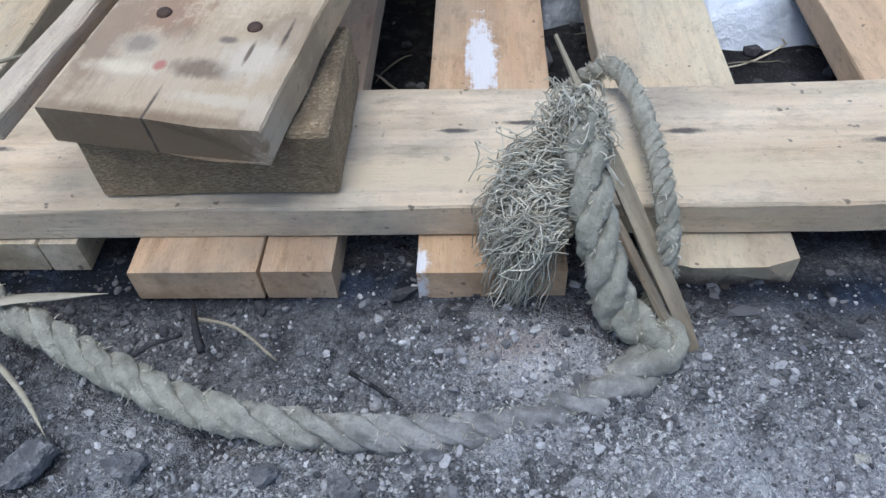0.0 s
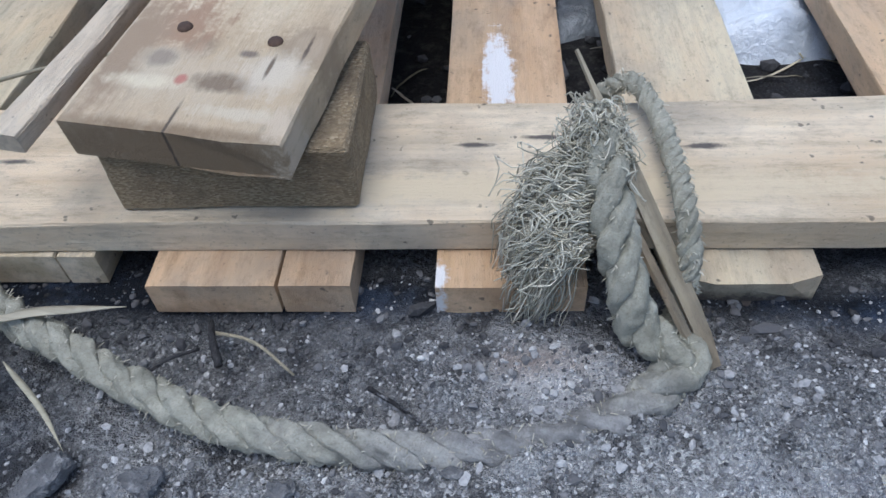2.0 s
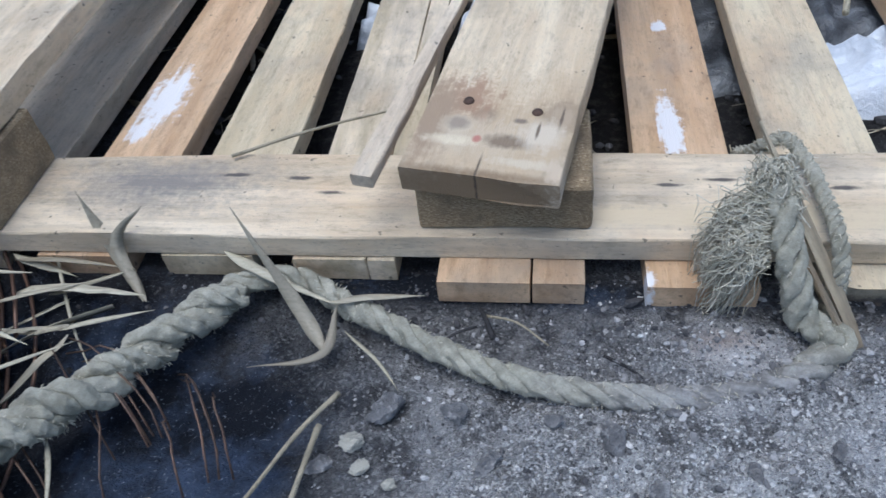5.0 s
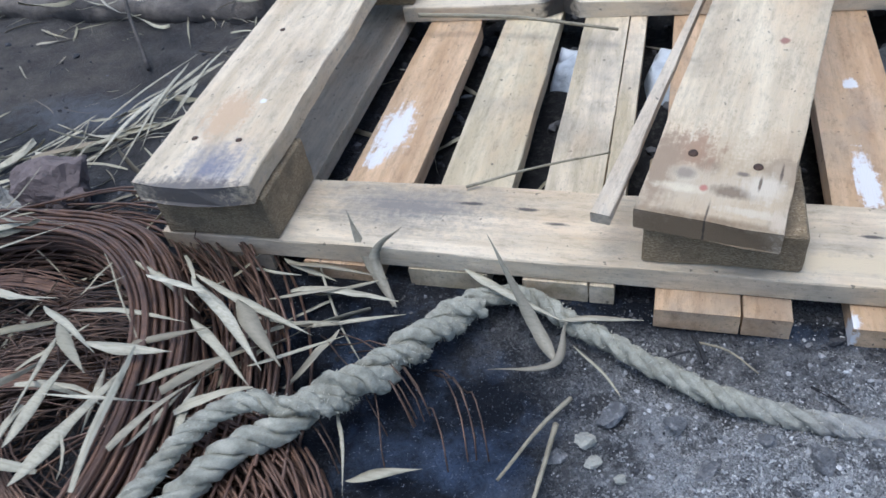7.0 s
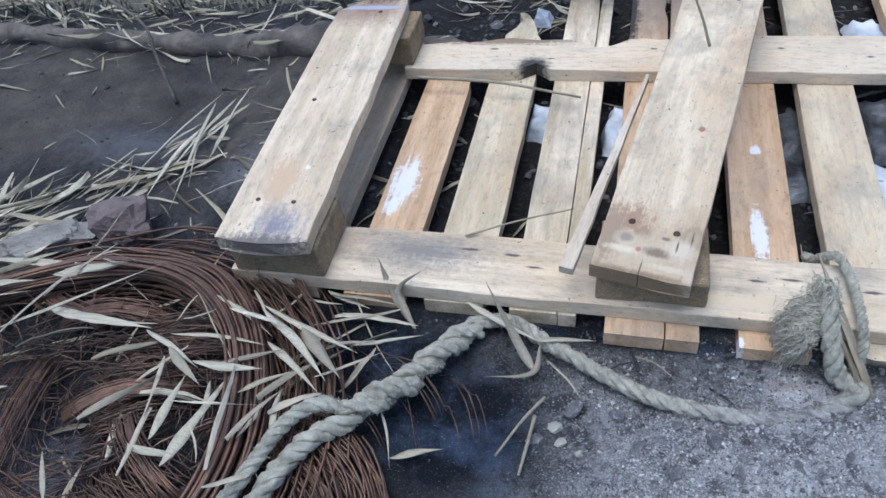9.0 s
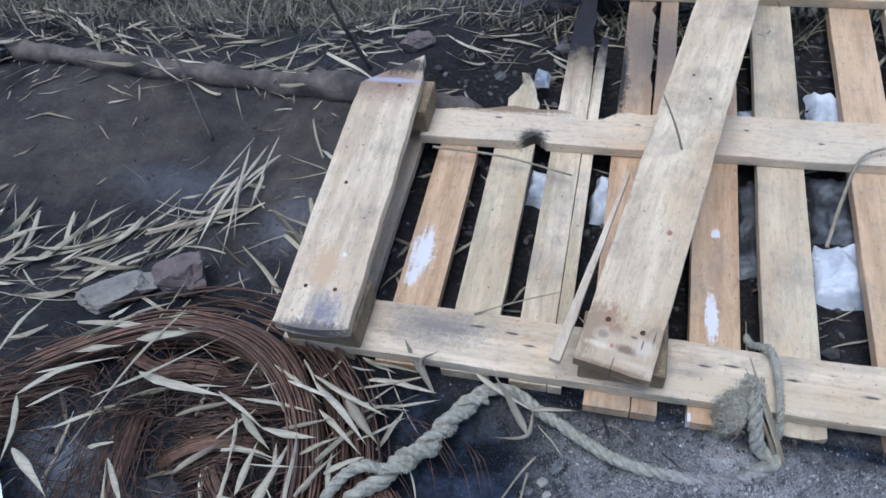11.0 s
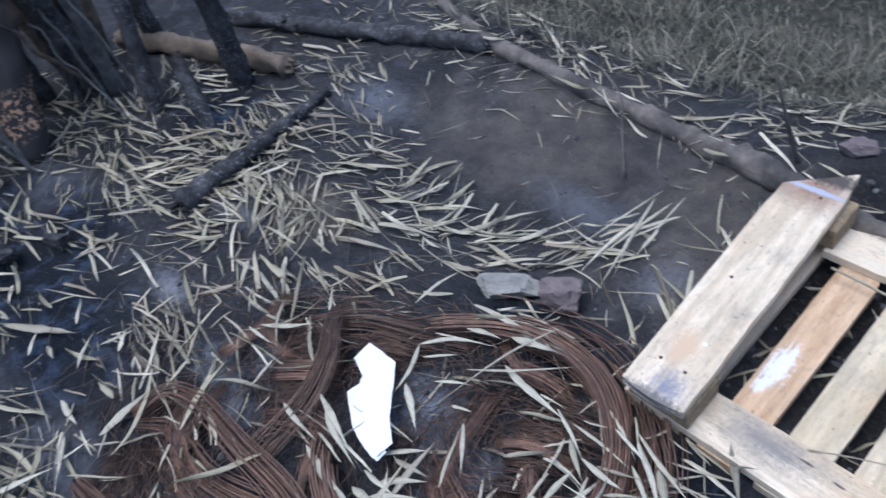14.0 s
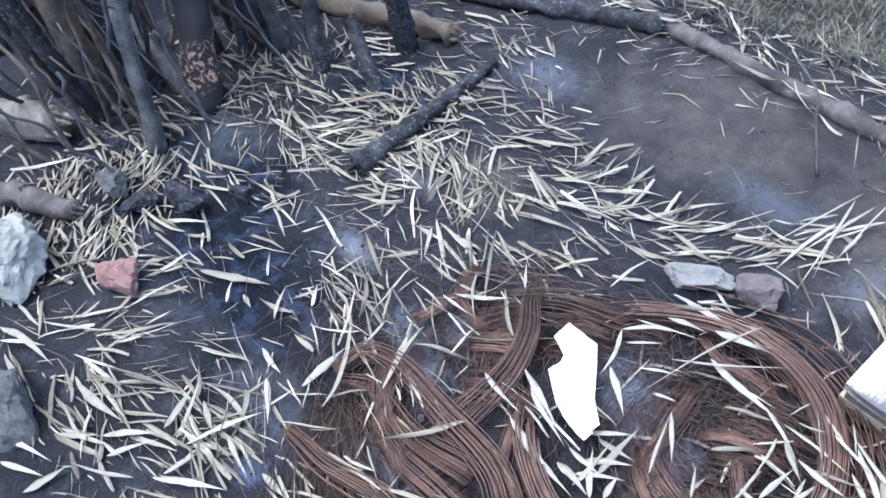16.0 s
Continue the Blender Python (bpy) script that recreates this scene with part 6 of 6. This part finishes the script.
torn_paper([(-1.041, -0.336), (-1.044, -0.291), (-0.964, -0.285), (-0.918, -0.329), (-0.878, -0.371), (-0.830, -0.402), (-0.834, -0.440), (-0.881, -0.423), (-0.925, -0.399), (-0.963, -0.377), (-0.986, -0.364), (-0.993, -0.351)],
           0.096, 0.02, 2.0, "torn white paper scrap lying on the wire coil")
torn_paper([(-0.991, -0.395), (-0.988, -0.356), (-0.905, -0.385), (-0.829, -0.420), (-0.828, -0.443), (-0.846, -0.446), (-0.893, -0.440), (-0.928, -0.430)],
           0.091, 0.02, 4.0, "torn white paper scrap under another on the coil")


def plastic_material(name, stops):
    m, n, l, b = blank(name)
    tc = n.new("ShaderNodeTexCoord")
    k = noise_node(n, l, tc.outputs["Object"], 14.0, 5, 0.6)
    l.new(ramp(n, l, k, *stops), b.inputs["Base Color"])
    b.inputs["Roughness"].default_value = 0.3
    relief(n, l, b, noise_node(n, l, tc.outputs["Object"], 60.0, 5, 0.65), 0.7, 0.008)
    return m


PLASTIC = plastic_material("white_plastic_film", ((0.28, (0.20, 0.22, 0.25)), (0.42, (0.46, 0.50, 0.56)), (0.56, (0.68, 0.72, 0.78))))
GREY_FILM = plastic_material("dark_plastic_film", ((0.35, (0.02, 0.021, 0.024)), (0.5, (0.07, 0.075, 0.083)), (0.65, (0.22, 0.235, 0.255))))


def film(x0, x1, y0, y1, z, height, seed, label="crumpled white plastic film under the pallet", material=None):
    nx, ny = 18, max(18, int((y1 - y0) / 0.012))
    verts, faces = [], []
    for j in range(ny + 1):
        for i in range(nx + 1):
            fx, fy = i / nx, j / ny
            x, y = x0 + (x1 - x0) * fx, y0 + (y1 - y0) * fy
            p = Vector((x * 22 + seed, y * 22, seed))
            e = min(1.0, 6 * min(fx, 1 - fx, fy, 1 - fy))
            ridge = 1 - abs(noise.noise(p)) * 2
            x += 0.012 * noise.noise(p * 0.8)
            y += 0.016 * noise.noise(p * 0.8 + Vector((9, 0, 0)))
            verts.append((x, y, z + e * height * (0.5 + 0.35 * ridge + 0.3 * noise.noise(p * 2.3)) - 0.012 * (1 - e)))
    w = nx + 1
    n = len(verts)
    verts += [(x, y, zz - 0.0012) for x, y, zz in verts]
    for j in range(ny):
        for i in range(nx):
            c = j * w + i
            faces += [(c, c + 1, c + w + 1, c + w), (n + c, n + c + w, n + c + w + 1, n + c + 1)]
    ob = put("plastic_film", mesh_from("plastic_film", verts, faces), material or PLASTIC)
    return tagged(ob, label, "plastic film", "plastic rubbish")


film(0.230, 0.330, 0.255, 0.40, -0.034, 0.034, 1.0)
film(0.225, 0.330, 0.39, 0.57, -0.036, 0.026, 2.0, "crumpled dark plastic film under the pallet", GREY_FILM)
film(0.225, 0.330, 0.62, 0.80, -0.034, 0.034, 3.0)
film(0.105, 0.160, 0.27, 0.53, -0.036, 0.024, 5.0, "crumpled dark plastic film under the pallet", GREY_FILM)
film(0.095, 0.170, 0.62, 0.72, -0.034, 0.030, 7.0)
film(-0.285, -0.215, 0.38, 0.47, -0.034, 0.032, 9.0)
film(-0.160, -0.095, 0.36, 0.49, -0.034, 0.032, 11.0)
film(-0.265, -0.195, 0.60, 0.70, -0.030, 0.034, 13.0)
film(-0.325, -0.283, 0.690, 0.728, 0.016, 0.010, 15.0, "white plastic scrap on a charred board end")


# ---- burnt bamboo stump ----
stump = new("bamboo_stump")
tagged(stump, "burnt clump of charred bamboo culms and shoots", "stump")


def culm(x, y, lean, height, r, material, seed, name="culm"):
    z0 = ground_at(x, y) - 0.02
    pts, rings = [], []
    bend = (0.12 if name == "culm" else 0.9) * noise.noise(Vector((seed * 1.37, 2, 0)))
    count = max(8, int(height / 0.03))
    for i in range(count + 1):
        f = i / count
        w = 0.0 if name == "culm" else 0.10 * height * f
        pts.append((x + lean[0] * f * height + bend * f * f * height + w * noise.noise(Vector((f * 5, seed, 0))), y + lean[1] * f * height + w * noise.noise(Vector((f * 5, seed, 6))), z0 + f * height))
    gap = 0.13 + 0.05 * (noise.noise(Vector((seed, 0, 0))) + 0.5)

    def radius(f):
        d = (f * height / gap) % 1.0
        return r * (1 - 0.25 * f) * (1 + 0.14 * math.exp(-((d - 0.5) / 0.09) ** 2))
    if name == "culm":
        rings = []
        for i, (p, s, u) in enumerate(frames_along(pts)):
            f = i / count
            ring = []
            for k in range(18):
                a = 2 * math.pi * k / 18
                o = s * math.cos(a) + u * math.sin(a)
                q = p + o * r
                # blisters, splits and a ragged burnt top
                rr = radius(f) * (1 + 0.28 * noise.noise(q * 14 + Vector((seed, 0, 0))) + 0.16 * noise.noise(q * 48))
                split = 0.22 * max(0.0, noise.noise(Vector((math.cos(a) * 2.2, math.sin(a) * 2.2, seed + f * 1.5))) - 0.15) / 0.4
                top = Vector((0, 0, 0.10 * f ** 8 * noise.noise(o * 2.5 + Vector((seed, 0, 3)))))
                ring.append(p + o * rr * (1 - split) + top)
            rings.append(ring)
        v, fc = loft(rings)
    else:
        v, fc = tube(pts, radius, 7, 0.2, seed)
    put(name, mesh_from(name, v, fc), material, stump)


def build_stump():
    r_ = random.Random(14)
    singed = bark_material("singed_bamboo", (0.12, 0.085, 0.06), (0.27, 0.205, 0.145), 0.85)
    m, n, l, b = blank("chipped_burnt_bamboo")
    tc = n.new("ShaderNodeTexCoord")
    k = noise_node(n, l, tc.outputs["Object"], 70.0, 5, 0.6)
    sx = n.new("ShaderNodeSeparateXYZ")
    l.new(tc.outputs["Object"], sx.inputs[0])
    high = calc(n, l, "MULTIPLY", grey(n, l, sx.outputs[2], 0.36, 0.48), grey(n, l, noise_node(n, l, tc.outputs["Object"], 18.0, 5, 0.65), 0.38, 0.6))
    col = mix(n, l, high, (0.03, 0.027, 0.027), (0.20, 0.105, 0.06))
    chip = calc(n, l, "MULTIPLY", grey(n, l, k, 0.52, 0.58), ramp(n, l, sx.outputs[2], (0.10, (0, 0, 0)), (0.13, (1, 1, 1)), (0.22, (1, 1, 1)), (0.26, (0, 0, 0))))
    l.new(mix(n, l, chip, col, (0.48, 0.29, 0.17)), b.inputs["Base Color"])
    b.inputs["Roughness"].default_value = 0.8
    ashen = bark_material("ashen_bamboo", (0.085, 0.080, 0.076), (0.21, 0.20, 0.19), 0.55)
    culm(-2.929, -0.887, (-0.59, 0.32), 0.80, 0.061, CHAR, 1.0)
    culm(-2.440, -0.796, (-0.26, 0.36), 0.90, 0.029, ashen, 2.0)
    culm(-2.562, -0.586, (-0.33, 0.48), 0.90, 0.060, m, 3.0)
    culm(-2.769, -0.211, (0.18, 0.07), 0.70, 0.029, ashen, 4.0)
    culm(-2.504, -0.179, (-0.29, 0.32), 0.80, 0.031, CHAR, 5.0)
    culm(-2.416, 0.121, (0.10, 0.04), 0.80, 0.042, CHAR, 6.0)
    culm(-2.252, -0.101, (-0.79, 0.29), 0.20, 0.029, CHAR, 7.0)
    culm(-2.582, -0.592, (-3.07, -0.16), 0.17, 0.033, ashen, 8.0)
    culm(-3.472, -0.989, (0.14, 0.31), 0.80, 0.044, ashen, 9.0)
    culm(-3.003, -0.290, (0.14, 0.05), 0.80, 0.036, CHAR, 10.0)
    culm(-3.404, -0.614, (-0.65, 0.48), 0.80, 0.035, CHAR, 10.5)
    culm(-2.583, -0.788, (-1.43, 0.14), 0.62, 0.009, REED, 11.0, "shoot")
    culm(-2.716, -0.774, (-0.92, 0.16), 0.62, 0.008, singed, 12.0, "shoot")
    culm(-2.448, -0.775, (-1.46, 0.40), 0.62, 0.010, ashen, 13.0, "shoot")
    culm(-2.985, -0.556, (0.75, 0.19), 0.62, 0.009, REED, 14.0, "shoot")
    culm(-2.748, -0.843, (-0.14, 0.29), 0.62, 0.008, singed, 15.0, "shoot")
    culm(-2.660, -0.842, (0.44, 0.37), 0.62, 0.007, ashen, 16.0, "shoot")
    culm(-3.197, -0.820, (0.64, 0.23), 0.62, 0.013, REED, 17.0, "shoot")
    culm(-3.030, -0.834, (0.43, 0.49), 0.62, 0.009, singed, 18.0, "shoot")
    culm(-2.976, -0.738, (0.48, 0.44), 0.62, 0.011, ashen, 19.0, "shoot")
    culm(-3.481, -0.914, (1.31, 0.26), 0.62, 0.011, REED, 20.0, "shoot")
    culm(-2.837, -0.243, (0.75, -0.35), 0.62, 0.008, singed, 21.0, "shoot")
    culm(-2.878, -0.670, (0.19, 0.31), 0.62, 0.009, ashen, 22.0, "shoot")
    culm(-3.370, -0.923, (0.79, 0.18), 0.62, 0.012, REED, 23.0, "shoot")
    for i in range(26):
        x, y = r_.gauss(-3.05, 0.22), r_.gauss(-0.62, 0.45)
        if x > -2.75:
            continue
        culm(x, y, (r_.gauss(-0.05, 0.12), r_.gauss(0, 0.12)), r_.uniform(0.6, 1.7), r_.uniform(0.02, 0.05), CHAR if r_.random() < 0.75 else singed, 20.0 + i)
    for i in range(46):
        x, y = r_.gauss(-2.72, 0.17), r_.gauss(-0.85, 0.30)
        culm(x, y, (r_.gauss(-0.25, 0.2), r_.gauss(-0.1, 0.2)), r_.uniform(0.2, 0.8), r_.uniform(0.0025, 0.009), ashen if r_.random() < 0.6 else singed, 60.0 + i, "shoot")


build_stump()
log("cut_log", "pale cut log end beside the stump", [(-3.074, -1.282), (-2.904, -1.131), (-2.7, -0.997)], 0.055, 0.06, bark_material("pale_bark", (0.34, 0.29, 0.22), (0.46, 0.41, 0.33), 0.35), 33.0, 1.0)
log("fallen_log", "sooty branch leaning on straw by the stump", [(-2.666, -1.393), (-2.451, -1.207), (-2.253, -1.074)], 0.045, 0.03, BARK, 37.0, 1.2)


# ---- grass bank ----
def grass():
    r_ = random.Random(9)
    h = Heap()
    for i in range(17000):
        x = r_.uniform(-4.2, 1.8)
        y = brink(x) + abs(r_.gauss(0, 0.9)) + 0.02
        L = r_.uniform(0.03, 0.12) * (1.0 if noise.noise(Vector((x * 2.2, y * 2.2, 3))) > -0.1 else 0.45)
        a = r_.uniform(0, 6.28)
        lean = r_.uniform(0.3, 1.6)
        z = surface(x, y)
        d = Vector((math.cos(a) * lean, math.sin(a) * lean, 1.0)).normalized() * L
        s = Vector((-math.sin(a), math.cos(a), 0)) * r_.uniform(0.0012, 0.003)
        p = Vector((x, y, z - 0.003))
        q = p + d * 0.6
        t = p + d + Vector((d.x * 0.3, d.y * 0.3, -0.012))
        h.add(([p - s, p + s, q + s * 0.8, q - s * 0.8, t], ((0, 1, 2, 3), (3, 2, 4))))
    ob = put("grass", h.mesh("grass"), GRASS)
    tagged(ob, "short dull grass and dead stalks on the bank", "grass", kind="stuff")


GRASS = straw_material("dull_grass", True, ((0.030, 0.030, 0.019), (0.066, 0.062, 0.039), (0.050, 0.048, 0.030), (0.13, 0.115, 0.078), (0.042, 0.041, 0.026), (0.30, 0.265, 0.19)))
grass()
